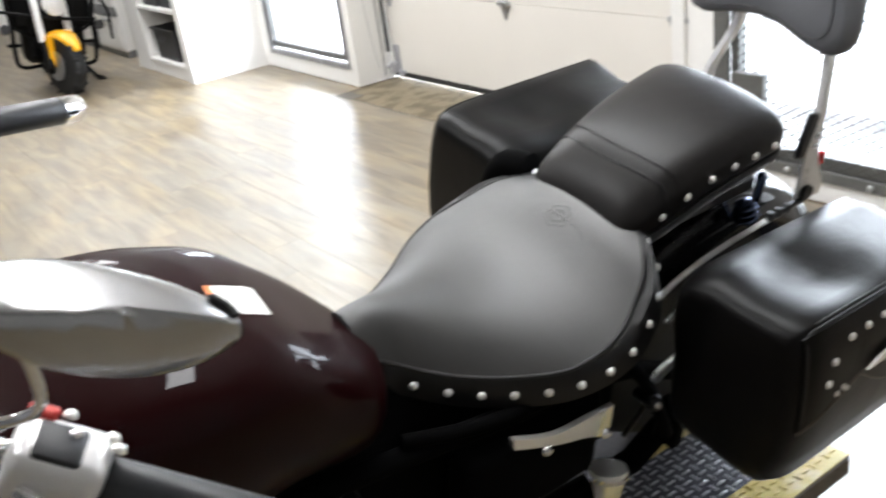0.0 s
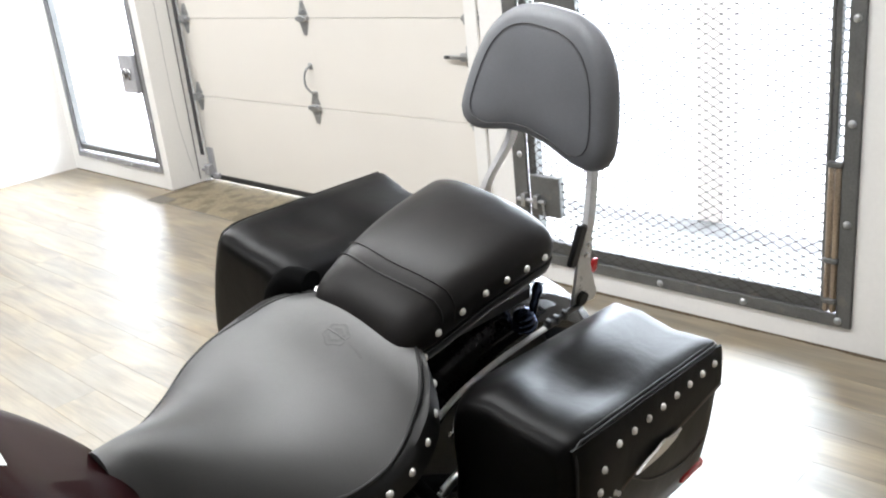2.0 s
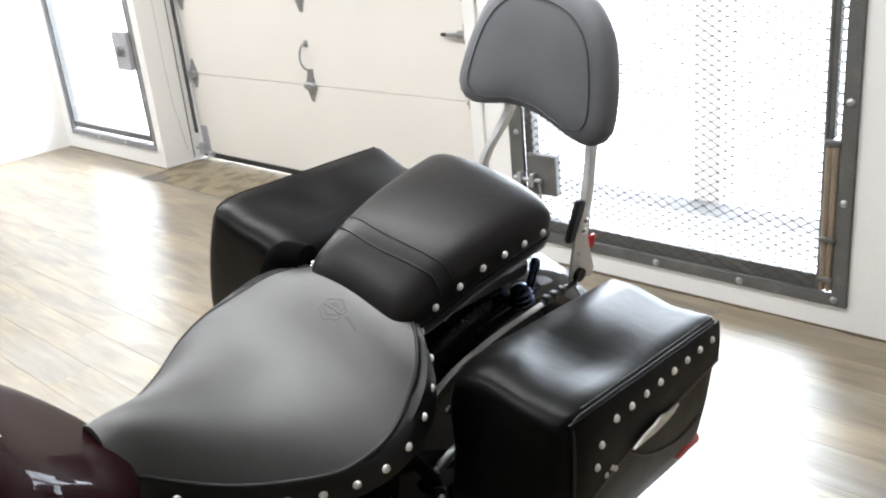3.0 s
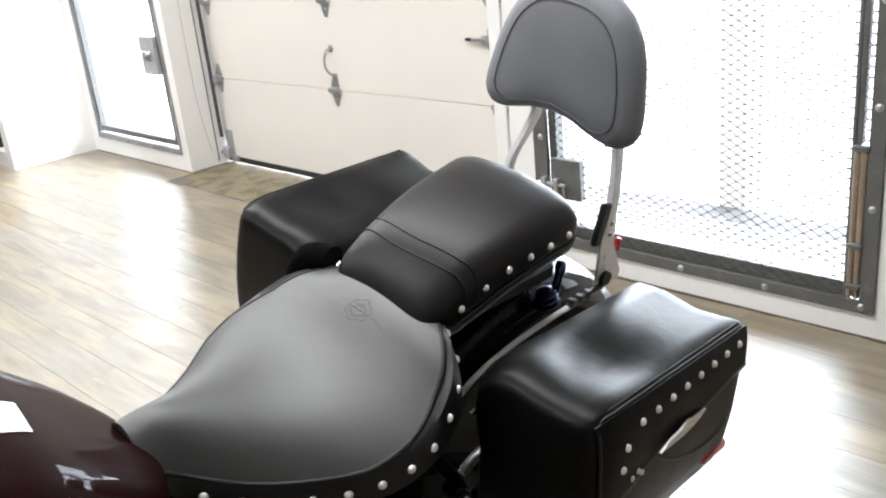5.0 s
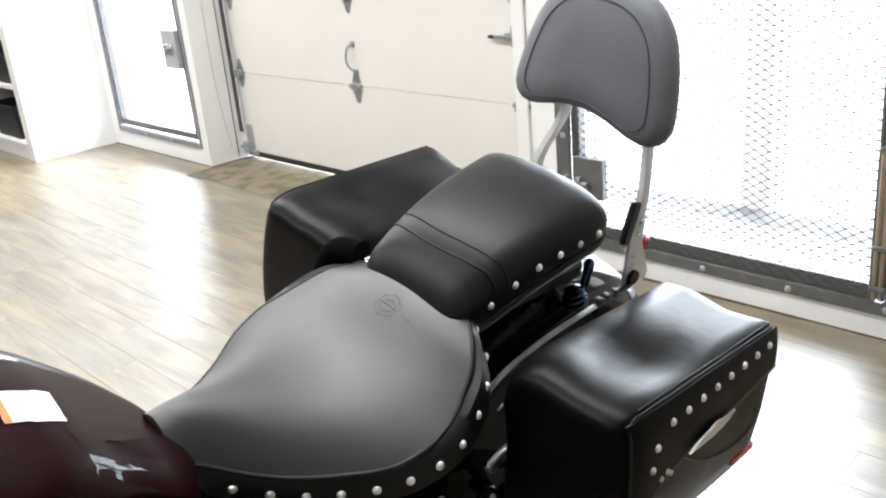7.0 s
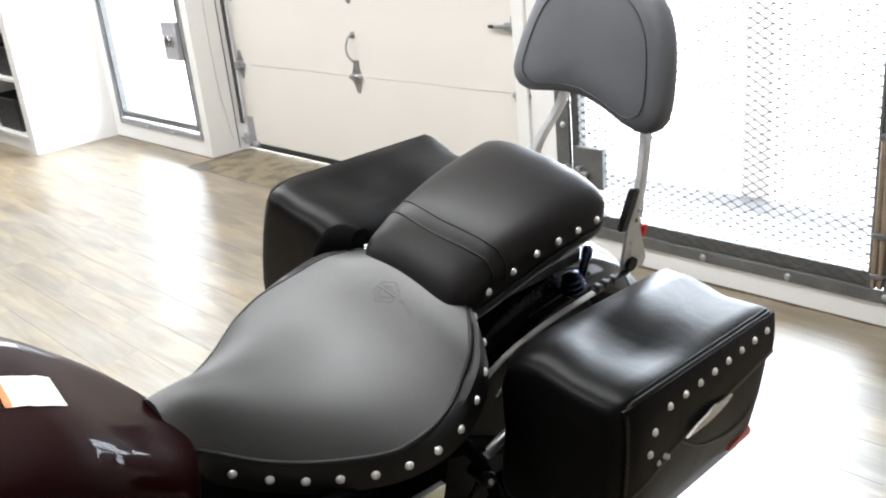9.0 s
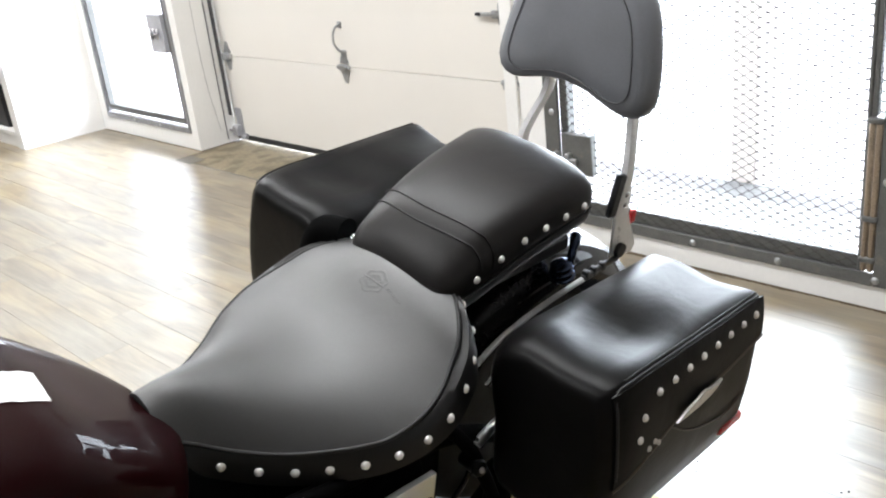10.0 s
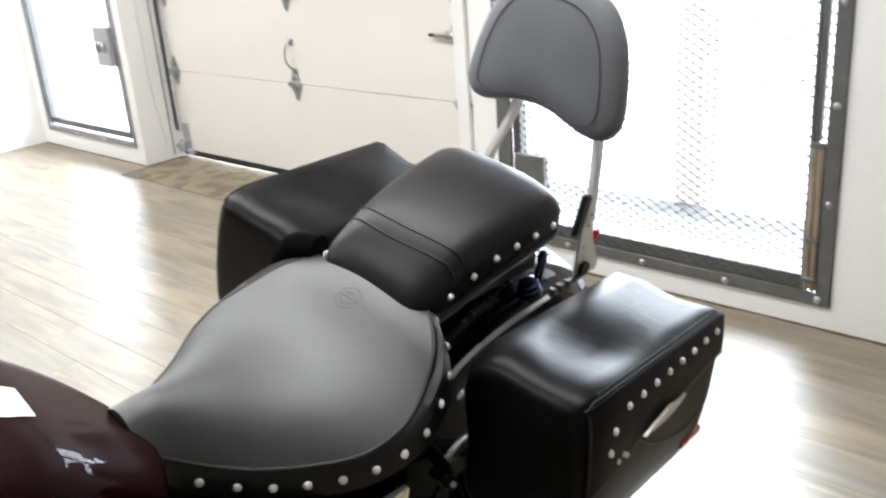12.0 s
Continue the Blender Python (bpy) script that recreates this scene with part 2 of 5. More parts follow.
MESHSTEEL = material("galvanised_mesh", (0.08, 0.077, 0.072), 0.6, metal=0.2, vary=0.2, scale=20)
NICKEL = material("nickel_stud", (0.93, 0.91, 0.88), 0.18, metal=0.6, vary=0.05, scale=30, bump=0.0, rough_vary=0.05)
POST = material("pale_outdoor_post", (0.44, 0.395, 0.37), 0.7, vary=0.1, scale=6)
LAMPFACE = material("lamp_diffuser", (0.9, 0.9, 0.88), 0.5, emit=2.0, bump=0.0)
SKYCARD = material("bright_sky_backdrop", (0.88, 0.94, 1.0), 1.0, emit=SKY_GLOW, vary=0.02, scale=0.5, bump=0.0)


# ---- mesh helpers ----
def finish(ob, bm, mat, smooth=40):
    bmesh.ops.recalc_face_normals(bm, faces=bm.faces)
    for f in bm.faces:
        f.smooth = True
    bm.to_mesh(ob.data)
    bm.free()
    ob.data.set_sharp_from_angle(angle=radians(smooth))
    ob.data.materials.append(mat)
    return ob


def part(name, bm, mat, parent=None, label="", smooth=40):
    ob = finish(new(name, bpy.data.meshes.new(name)), bm, mat, smooth)
    if parent:
        ob.parent = parent
    return tagged(ob, label)


def thing(name, m, label, category, group="", kind=""):
    ob = new(name)
    ob.empty_display_size = 0.1
    ob.matrix_world = m
    return tagged(ob, label, category, group, kind)


def setting(name, bm, mat, label, category):
    return tagged(part(name, bm, mat), label, category, kind="structure")


def box(bm, x0, x1, y0, y1, z0, z1, bevel=0.0, seg=1):
    made = bmesh.ops.create_cube(bm, size=1.0)["verts"]
    bmesh.ops.transform(bm, verts=made, matrix=Matrix.LocRotScale(((x0 + x1) / 2, (y0 + y1) / 2, (z0 + z1) / 2), None, (x1 - x0, y1 - y0, z1 - z0)))
    if bevel:
        edges = {e for v in made for e in v.link_edges}
        bmesh.ops.bevel(bm, geom=list(edges), offset=bevel, segments=seg, profile=0.5, affect="EDGES")
    return bm


def boxed(*a, **k):
    return box(bmesh.new(), *a, **k)


def tube(bm, points, radius, sides=10, caps=True):
    """A tube through points; radius may be a list."""
    sides = max(sides, 10)
    pts = [Vector(p) for p in points]
    rad = radius if isinstance(radius, (list, tuple)) else [radius] * len(pts)
    rings, side = [], None
    for i, p in enumerate(pts):
        way = (pts[min(i + 1, len(pts) - 1)] - pts[max(i - 1, 0)]).normalized()
        if side is None:
            side = way.cross(Vector((0, 0, 1)) if abs(way.z) < 0.9 else Vector((1, 0, 0))).normalized()
        side = (side - way * side.dot(way)).normalized()
        up = way.cross(side)
        rings.append([bm.verts.new(p + rad[i] * (math.cos(a) * side + math.sin(a) * up)) for a in (2 * math.pi * k / sides for k in range(sides))])
    for a, b in zip(rings, rings[1:]):
        for k in range(sides):
            bm.faces.new((a[k], a[(k + 1) % sides], b[(k + 1) % sides], b[k]))
    if caps:
        bm.faces.new(rings[0])
        bm.faces.new(rings[-1][::-1])
    return bm


def loft(bm, rings, closed=True, caps=True):
    vs = [[bm.verts.new(p) for p in r] for r in rings]
    n = len(vs[0])
    for a, b in zip(vs, vs[1:]):
        for k in range(n if closed else n - 1):
            bm.faces.new((a[k], a[(k + 1) % n], b[(k + 1) % n], b[k]))
    if caps and closed:
        bm.faces.new(vs[0][::-1])
        bm.faces.new(vs[-1])
    return bm


def smooth_curve(keys, x):
    """A smooth value at x through sorted (x, value) keys."""
    xs = [k[0] for k in keys]
    if x <= xs[0]:
        return keys[0][1]
    if x >= xs[-1]:
        return keys[-1][1]
    i = max(j for j in range(len(xs)) if xs[j] <= x)
    i = min(i, len(xs) - 2)
    slope = lambda j: 0.0 if j in (0, len(xs) - 1) else (keys[j + 1][1] - keys[j - 1][1]) / (xs[j + 1] - xs[j - 1])
    h, f = xs[i + 1] - xs[i], (x - xs[i]) / (xs[i + 1] - xs[i])
    a, b, m0, m1 = keys[i][1], keys[i + 1][1], slope(i) * h, slope(i + 1) * h
    if i == 0:
        m0 = b - a
    if i == len(xs) - 2:
        m1 = b - a
    return (2 * f**3 - 3 * f**2 + 1) * a + (f**3 - 2 * f**2 + f) * m0 + (-2 * f**3 + 3 * f**2) * b + (f**3 - f**2) * m1


def spline(points, n):
    """n points on a smooth line through points."""
    pts = [Vector(p) for p in points]
    ts = [0.0]
    for a, b in zip(pts, pts[1:]):
        ts.append(ts[-1] + (b - a).length)
    out = []
    for k in range(n):
        s = ts[-1] * k / (n - 1)
        out.append(Vector([smooth_curve([(t, p[c]) for t, p in zip(ts, pts)], s) for c in range(3)]))
    return out


def cylinder(bm, a, b, r0, r1=None, sides=16):
    return tube(bm, [a, b], [r0, r0 if r1 is None else r1], sides)


def dome(bm, at, normal, r, high=0.6, rings=3, sides=10):
    """A rounded stud head on a surface."""
    n = Vector(normal).normalized()
    s = n.orthogonal().normalized()
    t = n.cross(s)
    loops = []
    for i in range(rings):
        a = 0.5 * math.pi * i / rings
        loops.append([Vector(at) + r * math.cos(a) * (math.cos(p) * s + math.sin(p) * t) + n * r * high * math.sin(a)
                      for p in (2 * math.pi * k / sides for k in range(sides))])
    vs = [[bm.verts.new(p) for p in l] for l in loops]
    top = bm.verts.new(Vector(at) + n * r * high)
    for a, b in zip(vs, vs[1:]):
        for k in range(sides):
            bm.faces.new((a[k], a[(k + 1) % sides], b[(k + 1) % sides], b[k]))
    for k in range(sides):
        bm.faces.new((vs[-1][k], vs[-1][(k + 1) % sides], top))
    bm.faces.new(vs[0][::-1])
    return bm


def lathe(bm, axis_at, axis, profile, sides=24):
    """Turns (along, radius) pairs round an axis."""
    n = Vector(axis).normalized()
    s = n.orthogonal().normalized()
    t = n.cross(s)
    rings = [[Vector(axis_at) + n * d + r * (math.cos(p) * s + math.sin(p) * t) for p in (2 * math.pi * k / sides for k in range(sides))] for d, r in profile]
    return loft(bm, rings)


# ---- the room ----
WY, WB = -0.305, 0.06          # inner and outer face of the north wall
CORNER, JAMB_L, JAMB_R = -2.89, -1.385, 1.655
GATE_L = (-2.745, -1.48, 0.135, 2.15)
GATE_R = (1.80, 3.32, 0.095, 2.25)
DOOR_TOP, HIGH = 2.25, 3.2
EAST, WEST, SOUTH = 5.6, -9.0, -6.5


def wall_with_holes(name, spans, holes_label):
    bm = bmesh.new()
    for s in spans:
        box(bm, *s)
    return setting(name, bm, WALL, holes_label, "wall")


g, r = GATE_L, GATE_R
wall_with_holes("wall_north", [
    (CORNER, g[0], WY, WB, 0, HIGH), (g[1], JAMB_L, WY, WB, 0, HIGH), (g[0], g[1], WY, WB, 0, g[2]), (g[0], g[1], WY, WB, g[3], HIGH),
    (JAMB_L, JAMB_R, WY, WB, DOOR_TOP, HIGH), (1.377, JAMB_R, 0.0, WB, 0, DOOR_TOP),
    (JAMB_R, r[0], WY, WB, 0, HIGH), (r[1], EAST, WY, WB, 0, HIGH), (r[0], r[1], WY, WB, 0, r[2]), (r[0], r[1], WY, WB, r[3], HIGH),
], "white painted plaster wall around a garage door and two gates")
SHELF = (-4.22, CORNER, -0.975, WY)
setting("wall_pier", boxed(CORNER - 0.10, CORNER, SHELF[2], WB, 0, HIGH), WALL, "white painted pier beside built-in shelves", "wall")
setting("wall_west_back", boxed(WEST, CORNER - 0.10, WY, WB, 0, HIGH), WALL, "plain white wall behind the shelves", "wall")
setting("wall_east", boxed(EAST, EAST + 0.2, SOUTH, WB, 0, HIGH), GREYWALL, "unseen plain side wall, grey to dim reflections", "wall")
setting("wall_west", boxed(WEST - 0.2, WEST, SOUTH, WB, 0, HIGH), WALL, "plain white end wall", "wall")
setting("wall_south", boxed(WEST - 0.2, EAST + 0.2, SOUTH - 0.2, SOUTH, 0, HIGH), DARKWALL, "unseen plain back wall, dark to dim reflections", "wall")
setting("ceiling", boxed(WEST - 0.2, EAST + 0.2, SOUTH - 0.2, WB + 0.3, HIGH, HIGH + 0.15), CEIL, "plain white painted ceiling", "ceiling")
floor = setting("floor", boxed(WEST, EAST, SOUTH, 0.3, -0.2, -0.006), UNDERFLOOR, "greige wood-look plank floor with a satin sheen", "floor")
setting("pavement", boxed(-40, 40, 0.305, 60, -0.3, -0.03), PAVING, "pale paving outside the openings", "pavement")
setting("ground", boxed(-400, 400, -400, 400, -0.6, -0.32), PAVING, "pale ground far outside", "ground")
setting("doorstep", boxed(1.2, 4.2, WB, 0.60, -0.2, -0.012, bevel=0.006), STEP, "pale concrete step outside the mesh gate", "step")
# a band of darker grey across the paving behind the mesh
setting("grey_strip", boxed(1.2, 4.2, 0.602, 0.81, -0.2, -0.016, bevel=0.004), GREYSTRIP, "grey strip across the paving outside", "drain")
bm = bmesh.new()
box(bm, -60, 60, 30, 30.2, -1, 40)
setting("backdrop", bm, SKYCARD, "bright overcast sky seen outside", "sky")
APRON = (JAMB_L + 0.01, JAMB_R, -0.505, 0.3)
setting("threshold", boxed(APRON[0], APRON[1], APRON[2], APRON[3], -0.1, -0.001), CONCRETE, "worn brown concrete strip under the garage door", "threshold")

setting("edge_strip", boxed(-1.16, APRON[1], -0.516, -0.507, -0.004, 0.002, bevel=0.0008), PLATE, "grey metal edge strip along the threshold", "floor trim")
setting("edge_plate", boxed(APRON[0] + 0.02, -1.16, -0.532, -0.415, -0.004, 0.003, bevel=0.001), PLATE, "scuffed grey metal plate at the corner of the threshold", "floor plate")

# unseen panels with lamps, added to light the room and place its highlights
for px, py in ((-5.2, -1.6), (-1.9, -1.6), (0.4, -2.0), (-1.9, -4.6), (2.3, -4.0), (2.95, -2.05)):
    lamp = thing("added_ceiling_light", pose(px, py, HIGH), "unseen white ceiling light panel added to light the room", "ceiling light", "ceiling lights")
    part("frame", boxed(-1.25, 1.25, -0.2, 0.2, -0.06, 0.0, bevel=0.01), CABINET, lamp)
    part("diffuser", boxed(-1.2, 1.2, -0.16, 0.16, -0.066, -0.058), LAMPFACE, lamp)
    data = bpy.data.lights.new("added_ceiling_lamp", "AREA")
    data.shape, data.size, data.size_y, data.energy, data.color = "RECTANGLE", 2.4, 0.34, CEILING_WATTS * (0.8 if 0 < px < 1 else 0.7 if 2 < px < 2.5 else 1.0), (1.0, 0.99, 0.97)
    new("added_ceiling_lamp", data).matrix_world = pose(px, py, HIGH - 0.08)


# ---- the garage door ----
H1, H2 = 0.623, 1.156
door = thing("garage_door", pose(0, 0, 0), "closed cream sectional garage door with steel hinges", "garage door")
tagged(door, kind="structure")
for z0, z1 in ((0.055, H1), (H1, H2), (H2, H2 + 0.533), (H2 + 0.533, DOOR_TOP + 0.04)):
    bm = boxed(-1.375, 1.375, 0.0, 0.045, z0 + 0.0012, z1 - 0.0012, bevel=0.0025)
    part("panel", bm, DOORPAINT, door)
for z in (H1, H2, H2 + 0.533):
    part("joint_strip", boxed(-1.37, 1.37, 0.012, 0.04, z - 0.004, z + 0.004), RUBBER, door)
part("bottom_seal", boxed(-1.375, 1.37, -0.004, 0.05, 0.017, 0.058, bevel=0.008), RUBBER, door, "black rubber bottom seal")


def hinge(x, z, edge=0):
    """A galvanised leaf hinge; edge: the side roller hinges."""
    bm = bmesh.new()
    for s in (1, -1):
        ring = [(x - 0.042, 0.022 * s), (x + 0.042, 0.022 * s), (x + 0.03, 0.05 * s), (x + 0.012, 0.098 * s), (x - 0.012, 0.098 * s), (x - 0.03, 0.05 * s)]
        loft(bm, [[Vector((a, y, z + b)) for a, b in ring] for y in (-0.0, -0.005)])
    cylinder(bm, (x - 0.05, -0.014, z), (x + 0.05, -0.014, z), 0.014, sides=10)
    box(bm, x - 0.03, x + 0.03, -0.03, -0.003, z - 0.018, z + 0.018, bevel=0.004)
    for s in (-0.05, 0.05, 0.075):
        dome(bm, (x, -0.005, z + s), (0, -1, 0), 0.008, sides=6)
    if edge:
        cylinder(bm, (x, -0.03, z), (x + 0.10 * edge, -0.03, z), 0.006, sides=8)
        box(bm, x - 0.02, x + 0.02, -0.05, -0.004, z - 0.025, z + 0.025, bevel=0.004)
    part("hinge", bm, STEEL, door)


for z in (H1, H2, H2 + 0.533):
    hinge(0.0, z)
    hinge(-1.30, z, -1)
    hinge(1.335, z, 1)
bm = tube(bmesh.new(), spline([(0.0, -0.002, 0.875), (-0.008, -0.03, 0.864), (-0.018, -0.045, 0.82), (-0.018, -0.045, 0.765), (0.0, -0.03, 0.728), (0.012, -0.004, 0.712)], 18), 0.0062, 8)
box(bm, -0.018, 0.018, -0.006, 0.0, 0.855, 0.893, bevel=0.002)
box(bm, -0.008, 0.03, -0.006, 0.0, 0.68, 0.725, bevel=0.002)
part("lift_handle", bm, STEEL, door, "bent steel lift handle")
bm = boxed(1.29, 1.365, -0.02, 0.0, 0.915, 1.02, bevel=0.004)
box(bm, 1.16, 1.31, -0.035, -0.022, 0.955, 0.975, bevel=0.004)
box(bm, 1.255, 1.30, -0.03, 0.0, 0.945, 0.985, bevel=0.004)
part("slide_bolt", bm, STEEL, door, "steel slide bolt at the edge")
part("bolt_grip", boxed(1.15, 1.19, -0.04, -0.020, 0.957, 0.974, bevel=0.005), PLASTIC, door, "black bolt grip")
for s, x in ((-1, -1.41),):
    bm = bmesh.new()
    box(bm, min(x, x - 0.0), x + 0.004, -0.075, 0.0, 0.03, DOOR_TOP)
    box(bm, x - 0.012 if s > 0 else x, x + 0.03 if s < 0 else x + 0.012, -0.078, -0.073, 0.03, DOOR_TOP)
    box(bm, x - 0.02, x + 0.02, -0.022, -0.017, 0.03, DOOR_TOP)
    if s < 0:
        box(bm, -1.400, -1.345, -0.036, -0.030, 0.2, DOOR_TOP)
    tr = part("door_track", bm, TRACK, None)
    tagged(tr, "vertical galvanised steel roller track beside the garage door", "door track")
setting("trim", boxed(1.352, 1.43, -0.078, -0.066, 0.0, DOOR_TOP, bevel=0.002), WALL, "white painted stop strip beside the garage door", "trim")
bm = boxed(-1.345, -1.265, -0.006, 0.0, 0.06, 0.25, bevel=0.002)
box(bm, -1.35, -1.29, -0.05, 0.0, 0.05, 0.13, bevel=0.006)
box(bm, -1.285, -1.22, -0.03, -0.0, 0.035, 0.07, bevel=0.004)
cylinder(bm, (-1.42, -0.04, 0.09), (-1.30, -0.04, 0.09), 0.012)
part("bottom_bracket", bm, GATELIGHT, door, "worn steel bottom bracket")
bm = boxed(-1.455, -1.40, -0.12, -0.08, 0.03, 0.16, bevel=0.004)
tagged(part("track_foot", bm, STEEL), "small steel angle bracket fixing the door track", "bracket")
bm = tube(bmesh.new(), spline([(-1.381, -0.17, 2.24), (-1.380, -0.172, 1.2), (-1.381, -0.168, 0.5), (-1.382, -0.12, 0.10)], 14), 0.0013, 6)
tagged(part("lift_cable", bm, STEEL), "thin steel cable hanging beside the door jamb", "cable")


# ---- gates ----
def frame_bars(bm, x0, x1, z0, z1, wide, y0, y1, bevel=0.003, side=0.03):
    box(bm, x0, x0 + side, y0, y1, z0, z1, bevel=bevel)
    box(bm, x1 - side, x1, y0, y1, z0, z1, bevel=bevel)
    box(bm, x0 + side, x1 - side, y0, y1, z0, z0 + wide, bevel=bevel)
    box(bm, x0 + side, x1 - side, y0, y1, z1 - wide, z1, bevel=bevel)
    return bm


x0, x1, z0, z1 = GATE_L
gate_l = thing("security_gate", pose(0, 0, 0), "closed grey steel security gate with a lock box", "gate")
part("outer_frame", frame_bars(bmesh.new(), x0 - 0.02, x1 + 0.012, z0 - 0.015, z1 + 0.02, 0.040, WY - 0.012, WY + 0.03, side=0.026), GATEMID, gate_l)
part("leaf_frame", frame_bars(bmesh.new(), x0 + 0.022, x1 - 0.042, z0 + 0.044, z1 - 0.05, 0.044, WY + 0.0, WY + 0.05, side=0.020), GATEGREY, gate_l)
lock = part("lock_box", boxed(-1.735, -1.54, WY - 0.03, WY + 0.03, 0.69, 0.955, bevel=0.006), GATELIGHT, gate_l, "grey steel lock box, paled for the bloom around it")
bm = bmesh.new()
box(bm, -1.70, -1.57, WY - 0.045, WY - 0.028, 0.805, 0.835, bevel=0.004)
for dx in (-1.695, -1.645, -1.59):
    box(bm, dx, dx + 0.02, WY - 0.052, WY - 0.03, 0.785, 0.86, bevel=0.003)
part("latch", bm, CHROME, lock, "shiny latch bars")
for i, (bx, bz) in enumerate(((-2.3, 0.14), (-1.9, 0.14), (-2.755, 0.6), (-1.47, 0.5), (-2.755, 1.1))):
    part("bolt", dome(bmesh.new(), (bx, WY - 0.012, bz), (0, -1, 0), 0.012), STEEL, gate_l)

x0, x1, z0, z1 = GATE_R
gate_r = thing("mesh_gate", pose(0, 0, 0), "dark steel gate with expanded metal mesh bolted over a bright doorway", "gate")
bm = bmesh.new()
box(bm, x0, x0 + 0.078, WY - 0.014, WY + 0.004, z0, z1, bevel=0.003)
box(bm, x1 - 0.041, x1 + 0.015, WY - 0.014, WY + 0.004, z0, z1, bevel=0.003)
box(bm, x0 + 0.078, x1 - 0.041, WY - 0.014, WY + 0.004, z0, z0 + 0.050, bevel=0.003)
box(bm, x0 + 0.078, x1 - 0.041, WY - 0.014, WY + 0.004, z1 - 0.078, z1, bevel=0.003)
part("outer_frame", bm, GATEGREY, gate_r)
part("leaf_stile", boxed(x1 - 0.103, x1 - 0.087, WY - 0.004, WY + 0.03, z0 + 0.02, z1 - 0.1, bevel=0.004), GATEGREY, gate_r)
part("leaf_stile", boxed(x1 - 0.086, x1 - 0.066, WY - 0.006, WY + 0.026, z0 + 0.62, z1 - 0.1, bevel=0.004), GATEGREY, gate_r)
for xa in (x1 - 0.087, x1 - 0.063):
    part("hinge_rod", boxed(xa, xa + 0.021, WY - 0.022, WY + 0.0, z0 + 0.055, z0 + 0.62, bevel=0.006), GATERUST, gate_r, "rusty tan hinge rod")
for zz in (z0 + 0.09, z0 + 0.245, z0 + 0.60):
    part("hinge_clip", boxed(x1 - 0.092, x1 - 0.036, WY - 0.027, WY + 0.0, zz, zz + 0.022, bevel=0.005), GATEGREY, gate_r, "dark welded hinge clip")
part("leaf_stile", boxed(x0 + 0.075, x0 + 0.118, WY + 0.006, WY + 0.06, z0 + 0.02, z1 - 0.1, bevel=0.004), GATEGREY, gate_r)
part("leaf_rail", boxed(x0 + 0.118, x1 - 0.096, WY + 0.006, WY + 0.05, z0 + 0.03, z0 + 0.104, bevel=0.004), GATEGREY, gate_r)
for bx, bz in ((2.555, 0.116), (2.924, 0.116), (3.306, 0.492), (3.306, 0.85), (3.306, 1.2), (3.29, 0.12), (2.18, 0.118), (1.845, 0.6), (1.845, 1.0), (1.845, 0.3)):
    part("bolt", dome(bmesh.new(), (bx, WY - 0.014, bz), (0, -1, 0), 0.0155), STEEL, gate_r)
part("lock_plate", boxed(1.895, 2.06, WY - 0.02, WY + 0.02, 0.325, 0.51, bevel=0.004), GATEGREY, gate_r, "dark steel lock plate")
part("lock_plate", boxed(1.98, 2.19, WY - 0.02, WY + 0.02, 1.18, 1.42, bevel=0.004), GATEGREY, gate_r, "dark steel lock plate")
for zz in (0.395, 1.17):
    bm = cylinder(bmesh.new(), (1.835, WY - 0.035, zz), (1.99, WY - 0.035, zz), 0.010)
    box(bm, 1.86, 1.885, WY - 0.05, WY - 0.014, zz - 0.03, zz + 0.03, bevel=0.003)
    box(bm, 1.93, 1.955, WY - 0.05, WY - 0.014, zz - 0.03, zz + 0.03, bevel=0.003)
    cylinder(bm, (1.975, WY - 0.035, zz), (1.985, WY - 0.035, zz - 0.07), 0.006)
    part("slide_bolt", bm, STEEL, gate_r, "small steel slide bolt")
# expanded metal: zigzag strands
bm = bmesh.new()
PITCH, RISE, THICK = 0.060, 0.0178, 0.0030
mx0, mx1, mz0, mz1 = x0 + 0.06, x1 - 0.008, z0 + 0.05, 2.0
cols, rows_n = int((mx1 - mx0) / (PITCH / 2)), int((mz1 - mz0) / RISE)
for j in range(rows_n):
    base = mz0 + j * RISE
    pts = []
    for i in range(cols + 1):
        up = (i + j) % 2
        pts.append((mx0 + i * PITCH / 2, base + (RISE if up else 0.0)))
    for (ax, az), (bx, bz) in zip(pts, pts[1:]):
        if max(az, bz) > mz1:
            continue
        vs = [bm.verts.new((ax, WY + 0.0005, az - THICK / 2)), bm.verts.new((bx, WY + 0.0005, bz - THICK / 2)),
              bm.verts.new((bx, WY + 0.0005, bz + THICK / 2)), bm.verts.new((ax, WY + 0.0005, az + THICK / 2))]
        ws = [bm.verts.new(v.co + Vector((0, 0.0025, 0.0))) for v in vs]
        bm.faces.new(vs[::-1])
        for k in range(4):
            bm.faces.new((vs[k], vs[(k + 1) % 4], ws[(k + 1) % 4], ws[k]))
    # the uncut bridges where two strands meet
    for i, (ax, az) in enumerate(pts):
        if (i + j) % 2 and az < mz1:
            knot = [bm.verts.new((ax + a, WY - 0.0015, az + b)) for a, b in ((-0.0075, 0), (-0.0035, -0.0032), (0.0035, -0.0032), (0.0075, 0), (0.0035, 0.0032), (-0.0035, 0.0032))]
            back = [bm.verts.new(v.co + Vector((0, 0.005, 0))) for v in knot]
            bm.faces.new(knot)
            for k in range(6):
                bm.faces.new((knot[k], knot[(k + 1) % 6], back[(k + 1) % 6], back[k]))
part("expanded_mesh", bm, MESHSTEEL, gate_r, "expanded steel diamond mesh")
